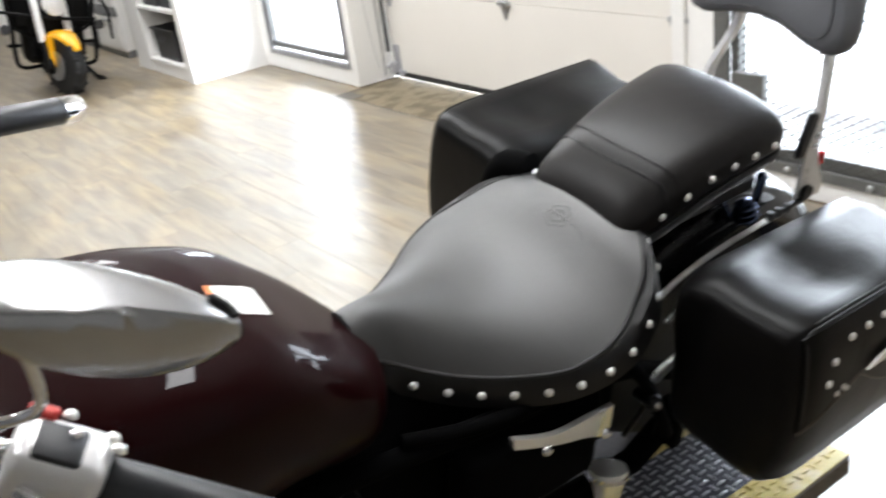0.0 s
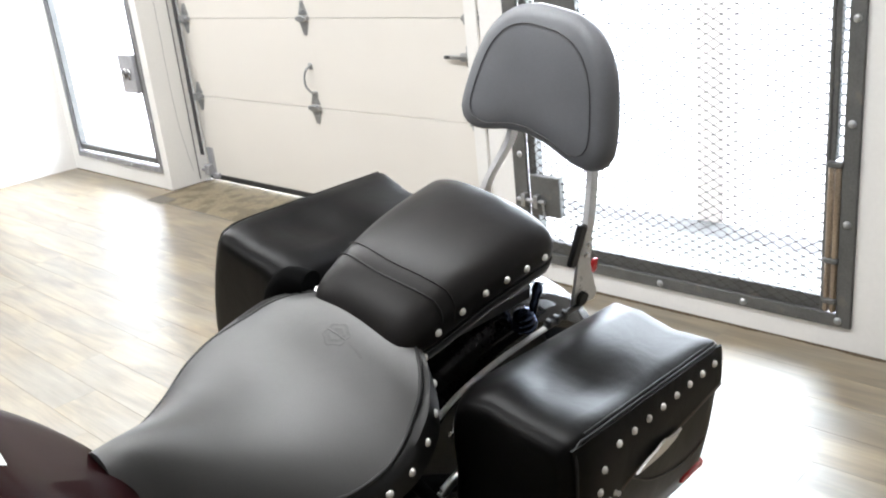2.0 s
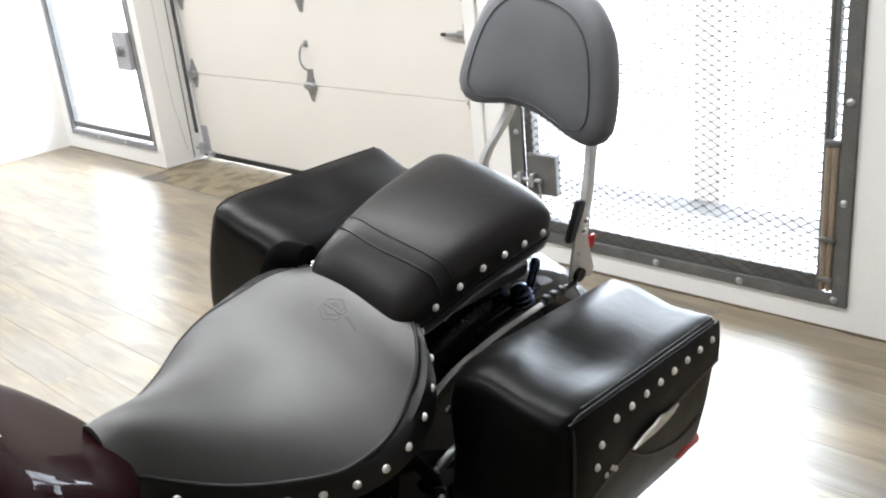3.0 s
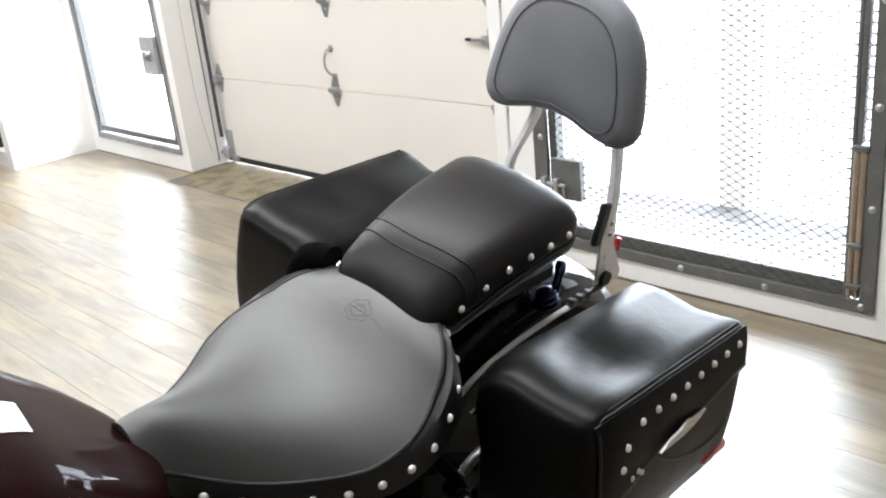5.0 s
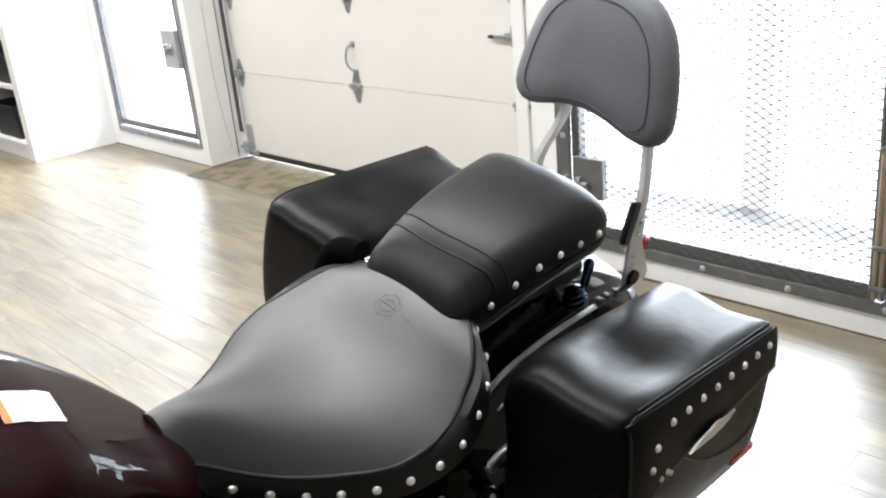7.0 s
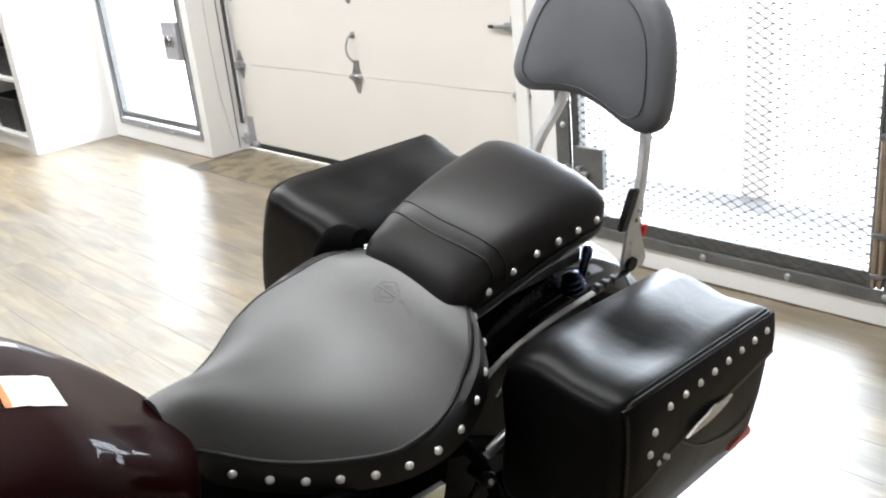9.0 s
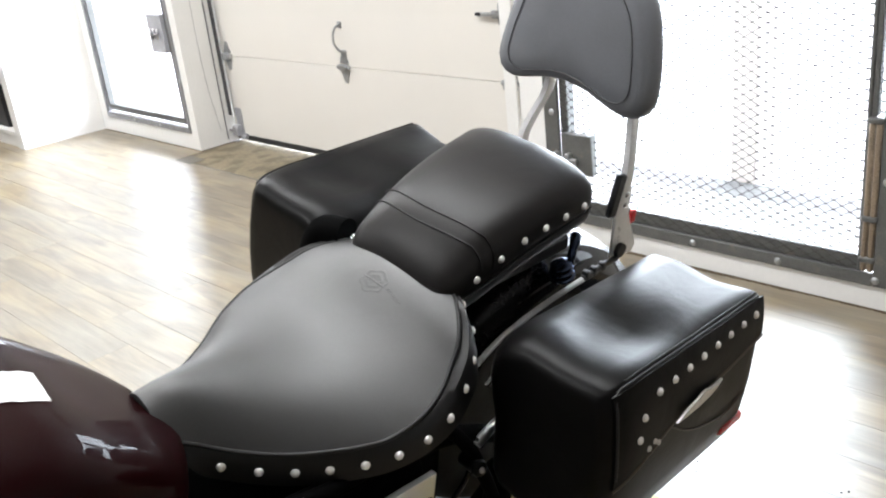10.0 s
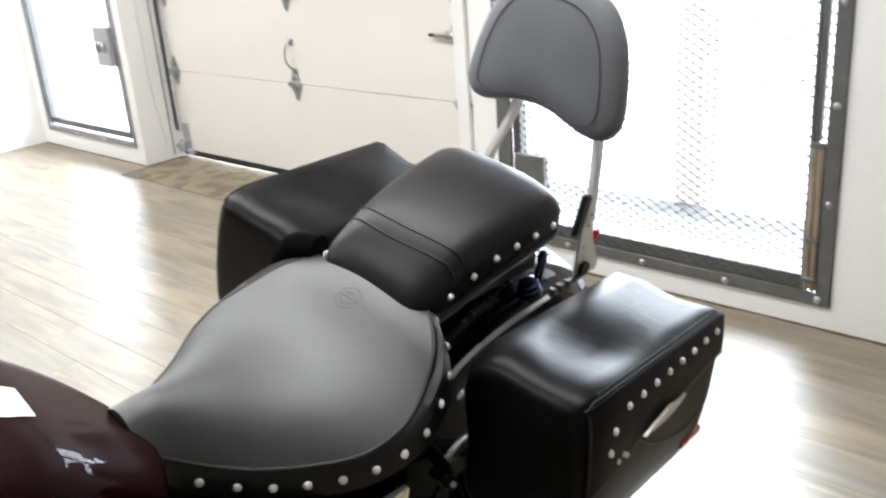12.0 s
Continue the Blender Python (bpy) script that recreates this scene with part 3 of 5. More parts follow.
post = part("outdoor_post", boxed(2.085, 2.235, 0.82, 1.02, -0.03, 3.0, bevel=0.01), POST)
tagged(post, "pale post standing outside the mesh gate", "post")


# ---- the touring motorcycle ----
# Its own frame: u to its left, v to its rear, w up; it leans on its side stand.
LIFT_Z, LEAN_DEG, V0 = 0.14, 13.0, -2.6
bike = thing("motorcycle", pose(2.985, V0, LIFT_Z, 0, LEAN_DEG, 0), "dark cherry cruiser motorcycle with studded black leather seats", "motorcycle")


def B(u, v, w):
    return Vector((u, v - V0, w))


def mirrored(bm):
    bmesh.ops.scale(bm, vec=(-1, 1, 1), verts=bm.verts)
    bmesh.ops.reverse_faces(bm, faces=bm.faces)
    return bm


# solo seat: a dished saddle with a hanging valance
SEAT_A = [(-2.95, 0.060), (-2.90, 0.076), (-2.868, 0.097), (-2.80, 0.145), (-2.725, 0.192), (-2.65, 0.240), (-2.577, 0.268), (-2.52, 0.268), (-2.474, 0.254), (-2.441, 0.236), (-2.40, 0.188), (-2.374, 0.140), (-2.36, 0.09)]
SEAT_E = [(-2.95, 0.730), (-2.868, 0.688), (-2.80, 0.668), (-2.725, 0.661), (-2.65, 0.670), (-2.577, 0.693), (-2.52, 0.715), (-2.474, 0.742), (-2.441, 0.770), (-2.40, 0.800), (-2.36, 0.815)]
SEAT_C = [(-2.95, 0.780), (-2.90, 0.786), (-2.82, 0.771), (-2.72, 0.753), (-2.62, 0.753), (-2.54, 0.772), (-2.46, 0.807), (-2.41, 0.824), (-2.36, 0.825)]


def seat_half(v):
    return smooth_curve(SEAT_A, v), smooth_curve(SEAT_E, v), smooth_curve(SEAT_C, v)


def seat_inset(v, side=1):
    """How far the cushion stands in from its studded skirt."""
    return 0.026 * min(1.0, max(0.0, (v + 2.64) / 0.16)) + (0.026 * min(1.0, max(0.0, (v + 2.47) / 0.07)) if side < 0 else 0.0)


def seat_top(v, s):
    a, e, c = seat_half(v)
    a -= seat_inset(v, s)
    return B(a * s, v, e + (c - e) * (1 - abs(s) ** 2.0))


rings = []
for i in range(49):
    v = -2.95 + 0.59 * i / 48
    a, e, c = seat_half(v)
    a -= seat_inset(v)
    top = [seat_top(v, math.sin(0.5 * math.pi * (k / 14 - 1))) for k in range(29)]
    drop = 0.012
    far = seat_half(v)[0] - seat_inset(v, -1)
    low = [B(a * 1.0, v, e - drop), B(a * 0.9, v, e - 0.05), B(0, v, e - 0.055), B(-far * 0.9, v, e - 0.05), B(-far, v, e - drop)]
    rings.append(top + low)
solo = part("solo_seat", loft(bmesh.new(), rings), LEATHER, bike, "dished black leather rider seat with an embossed badge", smooth=50)
edge = [(seat_half(v), v) for v in [-2.945 + 0.58 * i / 40 for i in range(41)]]
for s in (1, -1):
    bm = tube(bmesh.new(), [B(s * (h[0] + 0.001 - seat_inset(v, s)), v, h[1] - 0.002) for h, v in edge], 0.0042, 8)
    part("piping", bm, SEAM, solo)
    # valance: a leather strip below the piping
    bm = bmesh.new()
    rr = []
    for h, v in edge:
        if s < 0 and v < -2.80:
            continue
        a, e = h[0] - (seat_inset(v, -1) - seat_inset(v) if s < 0 else 0.0), h[1]
        wide = 0.060 * min(1.0, (v + 2.96) / 0.05) + 0.004
        flare = 0.016 + 0.010 * min(1.0, max(0.0, (v + 2.56) / 0.12)) if s > 0 else 0.004
        rr.append([B(s * (a - 0.002 - seat_inset(v)), v, e - 0.005), B(s * (a + 0.001), v, e - 0.009), B(s * (a + 0.0095), v + 0.002, e - wide * 0.45), B(s * (a + flare), v + 0.004, e - wide),
                   B(s * (a + flare - 0.006), v + 0.004, e - wide), B(s * (a - 0.006 - seat_inset(v)), v, e - 0.014)])
    loft(bm, rr)
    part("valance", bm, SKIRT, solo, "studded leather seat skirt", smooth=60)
    for k in range(12):
        f = k / 11
        v = smooth_curve([(0, -2.878), (3 / 11, -2.731), (6 / 11, -2.579), (8 / 11, -2.478), (9 / 11, -2.441), (10 / 11, -2.406), (1, -2.374)], f)
        a, e, c = seat_half(v)
        g2 = seat_half(v + 0.01)[0] - seat_half(v - 0.01)[0]
        nrm = Vector((s, -g2 / 0.02, 0.25))
        a -= seat_inset(v, -1) - seat_inset(v) if s < 0 else 0.0
        at = B(s * (a + 0.0130), v + 0.002, e - 0.036 + 0.006 * min(1.0, max(0.0, (v + 2.52) / 0.08)))
        part("stud", dome(bmesh.new(), at, nrm, 0.0085, 0.75), NICKEL, solo)
# embossed badge near the back of the seat: a notched shield with a short line of relief beside it
BU, BV = 0.012, -2.468
bm = bmesh.new()
ring = []
for k in range(36):
    a = 2 * math.pi * k / 36
    rad = 0.029 * (1 + 0.09 * math.cos(6 * a) + 0.05 * math.cos(2 * a))
    ring.append((rad * 1.05 * math.sin(a), rad * 0.82 * math.cos(a)))


def on_seat(u, v, lift):
    a = seat_half(v)[0] - seat_inset(v)
    return seat_top(v, u / a) + Vector((0, 0, lift))


loft(bm, [[on_seat(BU + u * k, BV + v * k, h) for u, v in ring] for k, h in ((1.0, 0.0001), (0.96, 0.0005), (0.88, 0.0005), (0.84, 0.0002), (0.6, 0.0002), (0.56, 0.0005), (0.46, 0.0005), (0.42, 0.0002), (0.02, 0.0003))], caps=False)
tube(bm, [on_seat(BU - 0.026 + 0.0065 * k, BV, -0.0012) for k in range(9)], 0.0022, 8)
for k in range(7):
    u = BU + 0.036 + 0.0062 * k
    tube(bm, [on_seat(u, BV - 0.002 - 0.0012 * k, 0.0002), on_seat(u + 0.0036, BV + 0.004 - 0.0012 * k, 0.0)], 0.0005, 6)
part("embossed_badge", bm, BADGE, solo, "embossed shield badge in the leather")

# passenger seat
PIL_A = [(-2.425, 0.105), (-2.41, 0.130), (-2.38, 0.147), (-2.30, 0.160), (-2.18, 0.173), (-2.05, 0.178), (-2.02, 0.170), (-2.002, 0.145)]
PIL_B = [(-2.425, 0.785), (-2.38, 0.778), (-2.33, 0.790), (-2.22, 0.832), (-2.10, 0.858), (-2.03, 0.868), (-2.002, 0.882)]
PIL_T = [(-2.425, 0.805), (-2.41, 0.835), (-2.38, 0.868), (-2.33, 0.902), (-2.27, 0.926), (-2.18, 0.948), (-2.09, 0.960), (-2.035, 0.958), (-2.012, 0.940), (-2.002, 0.912)]


def pillion_ring(v, grow=0.0):
    a, lo, hi = smooth_curve(PIL_A, v) + grow, smooth_curve(PIL_B, v), smooth_curve(PIL_T, v) + grow
    out = []
    n = 36
    for k in range(n):
        t = 2 * math.pi * k / n
        cx, cz = math.cos(t), math.sin(t)
        p = 3.1 if cz > 0 else 7.0
        q = (abs(cx) ** p + abs(cz) ** p) ** (-1 / p)
        mid = lo + (hi - lo) * 0.35
        z = mid + (hi - mid) * cz * q if cz > 0 else mid + (mid - lo) * cz * q
        crown = 0.008 * (1 - (cx * q) ** 2) if cz > 0.5 else 0.0
        inner = 0.020 * smooth_curve([(-2.425, 0.3), (-2.36, 1.0), (-2.12, 1.0), (-2.03, 0.4)], v) if cx < 0 else 0.0
        out.append(B((a - inner) * cx * q, v, z + crown))
    return out


pil = part("passenger_seat", loft(bmesh.new(), [pillion_ring(-2.425 + 0.423 * i / 40) for i in range(41)]), PILLION, bike, "boxy black leather passenger seat with a stitched front panel", smooth=50)
for vv in (-2.330, -2.302):
    ring = pillion_ring(vv, 0.0006)
    pts = [p + Vector((0, 0.028 * ((p.x / 0.16) ** 2 - 1), 0)) for p in ring if p.z > 0.83]
    pts.sort(key=lambda p: p.x)
    keep = []
    for p in pts:
        q = pillion_ring(p.y + V0, 0.0006)
        best = min(q, key=lambda c: (c.x - p.x) ** 2 + (c.z - p.z) ** 2)
        keep.append(Vector((p.x, p.y, best.z if abs(p.x) < 0.13 else p.z)))
    part("seam", tube(bmesh.new(), keep, 0.0019 if vv < -2.31 else 0.0013, 6), SEAM if vv < -2.31 else PILLION, pil)
for s in (1, -1):
    for k in range(6):
        f = k / 5
        v = -2.340 + 0.283 * f
        a, lo = smooth_curve(PIL_A, v), smooth_curve(PIL_B, v)
        part("stud", dome(bmesh.new(), B(s * (a + 0.0005 - (0.024 if s < 0 else 0.0)), v, smooth_curve([(0, 0.822), (0.4, 0.871), (1, 0.893)], f)), (s, 0, 0.1), 0.0083, 0.75), NICKEL, pil)
    pts = [B(s * smooth_curve(PIL_A, v) * 0.985, v, smooth_curve(PIL_B, v) + 0.004) for v in [-2.40 + 0.38 * i / 20 for i in range(21)]]
    part("piping", tube(bmesh.new(), pts, 0.004, 8), SEAM, pil)
for s in (-1,):
    bm = lathe(bmesh.new(), B(s * 0.138, -2.388, 0.775), (s * 0.1, -0.3, 1), [(0, 0.006), (0.012, 0.006), (0.012, 0.012), (0.018, 0.013), (0.024, 0.009), (0.027, 0.003)], 16)
    dome(bm, B(s * 0.152, -2.380, 0.790), (0, -0.2, 1), 0.009, 1.0)
    part("seat_knob", bm, CHROME, bike, "chrome seat mounting knob")


# saddlebags
def bag_ring(v, grow=0.0, far=False):
    """Cross section of a saddlebag; the far one sits a little higher."""
    f = (v + 2.385) / 0.515
    sag = smooth_curve([(0, 0.0), (0.12, -0.001), (0.3, -0.016), (0.4, -0.018), (0.53, -0.004), (0.66, 0.002), (1, -0.012)], f)
    tilt = 0.004 if far else -0.018 * f
    top = 0.790 + tilt
    g = 0.030
    keys = [(0.264 - g, top - 0.062), (0.268 - g, top - 0.042), (0.285 - g * 0.9, top - 0.021), (0.33 - g * 0.5, top + sag * 0.8 - 0.002), (0.40, top + sag * 1.2 - 0.004), (0.46, top + sag * 0.6 + 0.002), (0.492, top + 0.002),
            (0.503, top - 0.004), (0.510, top - 0.018), (0.522, top - 0.055), (0.534, top - 0.12), (0.541, top - 0.20), (0.540, top - 0.28), (0.526, top - 0.345), (0.50, top - 0.374), (0.46, top - 0.382),
            (0.34, top - 0.382), (0.285, top - 0.372), (0.265, top - 0.34), (0.255, top - 0.2), (0.245 - g * 0.5, top - 0.1)]
    keys = [(0.503 + (u - 0.503) * (1 - 0.30 * min(1, max(0, f))) if u > 0.503 else u, w) for u, w in keys]
    cu, cw = 0.39, top - 0.19
    return [B(cu + (u - cu) * (1 + grow), v, cw + (w - cw) * (1 + grow)) for u, w in keys]


BAG_NOSE = [(-2.3945, -0.95), (-2.3943, -0.6), (-2.394, -0.34), (-2.393, -0.23), (-2.392, -0.18), (-2.388, -0.135), (-2.380, -0.092), (-2.367, -0.056), (-2.349, -0.029), (-2.324, -0.011), (-2.290, 0.0)]


def bag(side):
    label = "black leather saddlebag with a studded flap" if side > 0 else "black leather saddlebag on the far side"
    ring_at = lambda v, grow=0.0: bag_ring(v, grow, side < 0)
    rings = []
    vs = BAG_NOSE + [(-2.290 + 0.402 * i / 16, 0.0) for i in range(1, 17)] + [(-1.878, -0.015), (-1.868, -0.045), (-1.864, -0.08)]
    for v, gr in vs:
        rings.append(ring_at(v, gr))
    fix = (lambda bm: bm) if side > 0 else mirrored
    body = part("saddlebag", fix(loft(bmesh.new(), rings)), BAGLEATHER, bike, label, smooth=80)

    def flap_u(v, w):
        ring = ring_at(v, smooth_curve(BAG_NOSE, v) * 0.92)
        return smooth_curve(sorted([(-p.z, p.x) for p in ring[6:16]]), -w) + 0.0065

    # flap over the outer side
    rr = []
    for i in range(33):
        f = i / 32
        v = -2.373 + 0.498 * f
        ring = ring_at(v, smooth_curve(BAG_NOSE, v) * 0.92)
        drop = smooth_curve([(0, 0.190), (0.08, 0.178), (0.207, 0.154), (0.347, 0.130), (0.508, 0.120), (0.77, 0.104), (1, 0.086)], f)
        col = []
        for k in range(7):
            d = 0.002 + drop * k / 6
            w = ring[6].z - 0.004 - d
            u = smooth_curve(sorted([(-p.z, p.x) for p in ring[6:16]]), -w)
            col.append(Vector((u + 0.0045 + 0.002 * min(1.0, f / 0.08), ring[0].y, w)))
        rr.append([p - Vector((0.004, 0, 0)) for p in col][::-1] + col)
    part("flap", fix(loft(bmesh.new(), rr)), BAGLEATHER, body, "curved leather flap", smooth=50)
    part("flap_edge", fix(tube(bmesh.new(), [row[-1] + Vector((-0.001, 0, 0.001)) for row in rr], 0.0036, 8)), BAGEDGE, body, "turned flap edge, caught light put into its brown")
    seam = []
    for k in range(17):
        f = 0.35 + 0.60 * k / 16
        v, w = -2.385 + 0.515 * f, smooth_curve([(0.35, 0.636), (0.495, 0.585), (0.63, 0.555), (0.806, 0.532), (0.95, 0.553)], f)
        ring = ring_at(v)
        seam.append(B(smooth_curve(sorted([(-p.z, p.x) for p in ring[6:16]]), -w) + 0.0012, v, w))
    part("seam", fix(tube(bmesh.new(), seam, 0.0016, 6)), BAGEDGE, body)
    pts = [ring_at(v, smooth_curve(BAG_NOSE, v) * 0.9)[7] + Vector((0.0015, 0, 0.003 if side > 0 else -0.006)) for v in [-2.374 + 0.487 * i / 24 for i in range(25)]]
    corner = [B(flap_u(v, w), v, w) for v, w in ((-2.371, 0.612), (-2.372, 0.655), (-2.372, 0.70), (-2.371, 0.735), (-2.369, 0.754))]
    pts = spline(corner + [B(0.5035, -2.365, 0.768)] + pts[1:3], 18) + pts[3:]
    part("piping", fix(tube(bmesh.new(), [p - Vector((0.0012, 0, 0.0012)) for p in pts], 0.0026, 8)), SEAM, body)
    if side > 0:
        part("piping", fix(tube(bmesh.new(), [p + Vector((-0.009, 0, 0.0012)) for p in pts[17:]], 0.0020, 6)), SEAM, body)
    places = [(-2.259 + 0.349 * k / 7, 0.0) for k in range(8)] + [(-2.306, 0.020), (-2.318, 0.060)]
    for v, dw in places:
        f = (v + 2.27) / 0.38
        w = 0.742 + 0.001 * f - dw - (0.008 if dw else 0)
        ring = ring_at(v, smooth_curve(BAG_NOSE, v) * 0.92)
        u = smooth_curve(sorted([(-p.z, p.x) for p in ring[6:16]]), -w) + 0.007
        part("stud", fix(dome(bmesh.new(), B(u, v, w), (1, 0, 0.3), 0.0078, 0.75)), NICKEL, body)
    # winged emblem with two tiny conchos
    bm = bmesh.new()
    outline = [(-2.205, 0.640), (-2.165, 0.652), (-2.125, 0.655), (-2.108, 0.662), (-2.090, 0.662), (-2.073, 0.654), (-2.045, 0.650), (-2.015, 0.650), (-2.035, 0.637), (-2.070, 0.631), (-2.11, 0.630), (-2.16, 0.635)]
    loft(bm, [[B(0.546 - 0.045 * (v + 2.205) + lift * 0.005, -2.214 + (v + 2.205) * 0.88, 0.664 + (w - 0.645) * 0.95) for v, w in outline] for lift in (0, 1)])
    part("emblem", fix(bm), PEWTER, body, "pewter winged emblem")
    for v, w in ((-2.288, 0.640), (-2.272, 0.648), (-2.258, 0.637)):
        part("concho", fix(dome(bmesh.new(), B(0.543, v, w), (1, 0, 0.2), 0.006, 0.6)), PEWTER, body)
    bm = fix(boxed(0.497, 0.532, 0, 0.092, 0.455, 0.480, bevel=0.006))
    bmesh.ops.translate(bm, verts=bm.verts, vec=(0, -1.957 - V0, 0))
    part("reflector", bm, REDLENS, body, "red side reflector")


bag(1)
bag(-1)
# added tube that paints the unlit hollow at the far bag's inner corner
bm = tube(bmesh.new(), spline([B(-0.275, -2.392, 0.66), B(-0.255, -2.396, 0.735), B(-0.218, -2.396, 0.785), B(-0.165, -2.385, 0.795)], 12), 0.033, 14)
part("hollow_tube", bm, SHADEBLACK, bike, "black tube standing in for a shaded hollow in the far bag")

# rear fender, wheel and struts
def arc_section(v_c, w_c, radius, a0, a1, half, n=30, thick=0.006, crown=0.05):
    rings = []
    for i in range(n):
        t = radians(a0 + (a1 - a0) * i / (n - 1))
        ring = []
        for k in range(13):
            s = -1 + k / 6
            rr = radius + crown * (1 - s * s) ** 0.5 - (0.0 if abs(s) < 1 else 0.03)
            ring.append(B(half * s, v_c + rr * math.cos(t), w_c + rr * math.sin(t)))
        inner = [p - Vector((0, math.cos(t), math.sin(t))) * thick for p in reversed(ring)]
        rings.append(ring + inner)
    return loft(bmesh.new(), rings)


RV, RW = -2.03, 0.315
part("rear_fender", arc_section(RV, RW, 0.375, 165, -15, 0.125), GLOSSBLACK, bike, "glossy black rear fender", smooth=50)
wheel = part("rear_wheel", lathe(bmesh.new(), B(-0.07, RV, RW), (1, 0, 0), [(0.0, 0.21), (0.0, 0.25), (0.02, 0.29), (0.05, 0.312), (0.09, 0.312), (0.12, 0.29), (0.14, 0.25), (0.14, 0.21)], 40), TYRE, bike, "black tyre")
part("rim", lathe(bmesh.new(), B(-0.05, RV, RW), (1, 0, 0), [(0.0, 0.03), (0.0, 0.225), (0.01, 0.235), (0.09, 0.235), (0.10, 0.225), (0.10, 0.03)], 32), CHROME, wheel, "chrome rim")
for s in (1, -1):
    bm = bmesh.new()
    line = spline([B(s * 0.152, -2.34, 0.590), B(s * 0.155, -2.27, 0.634), B(s * 0.156, -2.19, 0.656), B(s * 0.156, -2.11, 0.668), B(s * 0.156, -2.04, 0.673), B(s * 0.156, -1.975, 0.677)], 24)
    loft(bm, [[p + Vector((-s * 0.004, 0, 0.005)), p + Vector((s * 0.004, 0, 0.003)), p + Vector((s * 0.006, 0, -0.002)), p + Vector((0, 0, -0.004)), p + Vector((-s * 0.005, 0, 0))] for p in line])
    part("fender_strut", bm, STRUT, bike, "polished fender strut")
    bm = tube(bmesh.new(), spline([B(s * 0.155, -1.985, 0.677), B(s * 0.155, -1.92, 0.682), B(s * 0.155, -1.86, 0.684)], 10), 0.0075, 10)
    for v in (-1.972, -1.945, -1.915):
        box(bm, s * 0.155 - 0.009, s * 0.155 + 0.009, v - 0.007 - V0, v + 0.007 - V0, 0.672, 0.694, bevel=0.003)
    part("strut_clamp", bm, PLASTIC, bike, "black notched clamp at the strut end")
    bm = tube(bmesh.new(), [B(s * 0.20, -2.333, 0.593), B(s * 0.20, -2.301, 0.613)], 0.0062, 8)
    part("clip", bm, BRUSHED, bike, "bright steel pin")
    arm = tube(bmesh.new(), spline([B(s * 0.143, -2.036, 0.682), B(s * 0.145, -2.028, 0.728), B(s * 0.140, -2.012, 0.775), B(s * 0.132, -2.002, 0.792)], 12), [0.010] * 8 + [0.009, 0.012, 0.013, 0.008], 12)
    part("fender_bracket", arm, BLUE, bike, "dark blue-black fender bracket")
    for k in range(3):
        at = B(s * 0.146, -2.050 - 0.004 * k, 0.706 + 0.0135 * k)
        part("washer", lathe(bmesh.new(), at, (0, -0.28, 1), [(0.0, 0.006), (0.001, 0.025 - 0.003 * k), (0.004, 0.029 - 0.003 * k), (0.008, 0.029 - 0.003 * k), (0.011, 0.024 - 0.003 * k), (0.0125, 0.008)], 24), BLUE, bike, "dark blue-black washer")
    rr = []
    for k in range(21):
        v = -2.405 + 0.385 * k / 20
        a, lo = smooth_curve(PIL_A, v), smooth_curve(PIL_B, v)
        a = a - 0.022 if s < 0 else a
        rr.append([B(s * (a + 0.0005), v, lo + 0.006), B(s * (a + 0.002), v, lo - 0.004), B(s * (a - 0.004), v, lo - 0.018), B(s * (a - 0.012), v, lo - 0.019), B(s * (a - 0.012), v, lo + 0.006)])
    part("seat_base", loft(bmesh.new(), rr), PLASTIC, bike, "matte black seat base rim", smooth=60)
part("seat_pan", boxed(-0.135, 0.135, -2.40 - V0, -2.02 - V0, 0.755, 0.80, bevel=0.01), PLASTIC, bike, "black seat pan")

# sissy bar with a pad
for s in (1, -1):
    bm = bmesh.new()
    outline = [(-1.880, 0.688), (-1.795, 0.676), (-1.788, 0.695), (-1.838, 0.79), (-1.842, 0.855), (-1.862, 0.866), (-1.892, 0.855), (-1.884, 0.77)]
    loft(bm, [[B(s * (0.146 + d), v, w) for v, w in outline] for d in (0.0, 0.007)])
    part("side_plate", bm, STRUT, bike, "chrome sissy bar side plate")
    bm = bmesh.new()
    cylinder(bm, B(s * 0.150, -1.855, 0.703), B(s * 0.164, -1.855, 0.703), 0.017)
    part("bushing", bm, RUBBER, bike)
    bm = boxed(-0.008, 0.008, -0.014, 0.014, -0.05, 0.05, bevel=0.004)
    bmesh.ops.transform(bm, verts=bm.verts, matrix=Matrix.Translation(B(s * 0.150, -1.898, 0.852)) @ Euler((radians(-12), 0, 0)).to_matrix().to_4x4())
    if s > 0:
        part("latch", bm, PLASTIC, bike, "black plastic latch")
    else:
        bm.free()
    for dw in (0.82, 0.845):
        part("bolt", dome(bmesh.new(), B(s * 0.155, -1.862, dw), (s, 0, 0), 0.008), CHROME, bike)
    line = spline([B(s * 0.147, -1.866, 0.82), B(s * 0.147, -1.862, 0.88), B(s * 0.141, -1.853, 0.915), B(s * 0.121, -1.832, 0.985), B(s * 0.114, -1.828, 1.02), B(s * 0.108, -1.836, 1.07), B(s * 0.10, -1.838, 1.15)], 26)
    bm = bmesh.new()
    loft(bm, [[p + Vector((a, b, 0)) for a, b in ((-0.007, -0.013), (0.007, -0.013), (0.009, 0), (0.007, 0.013), (-0.007, 0.013), (-0.009, 0))] for p in line])
    part("sissy_post", bm, STRUT, bike, "flat chrome sissy bar post")


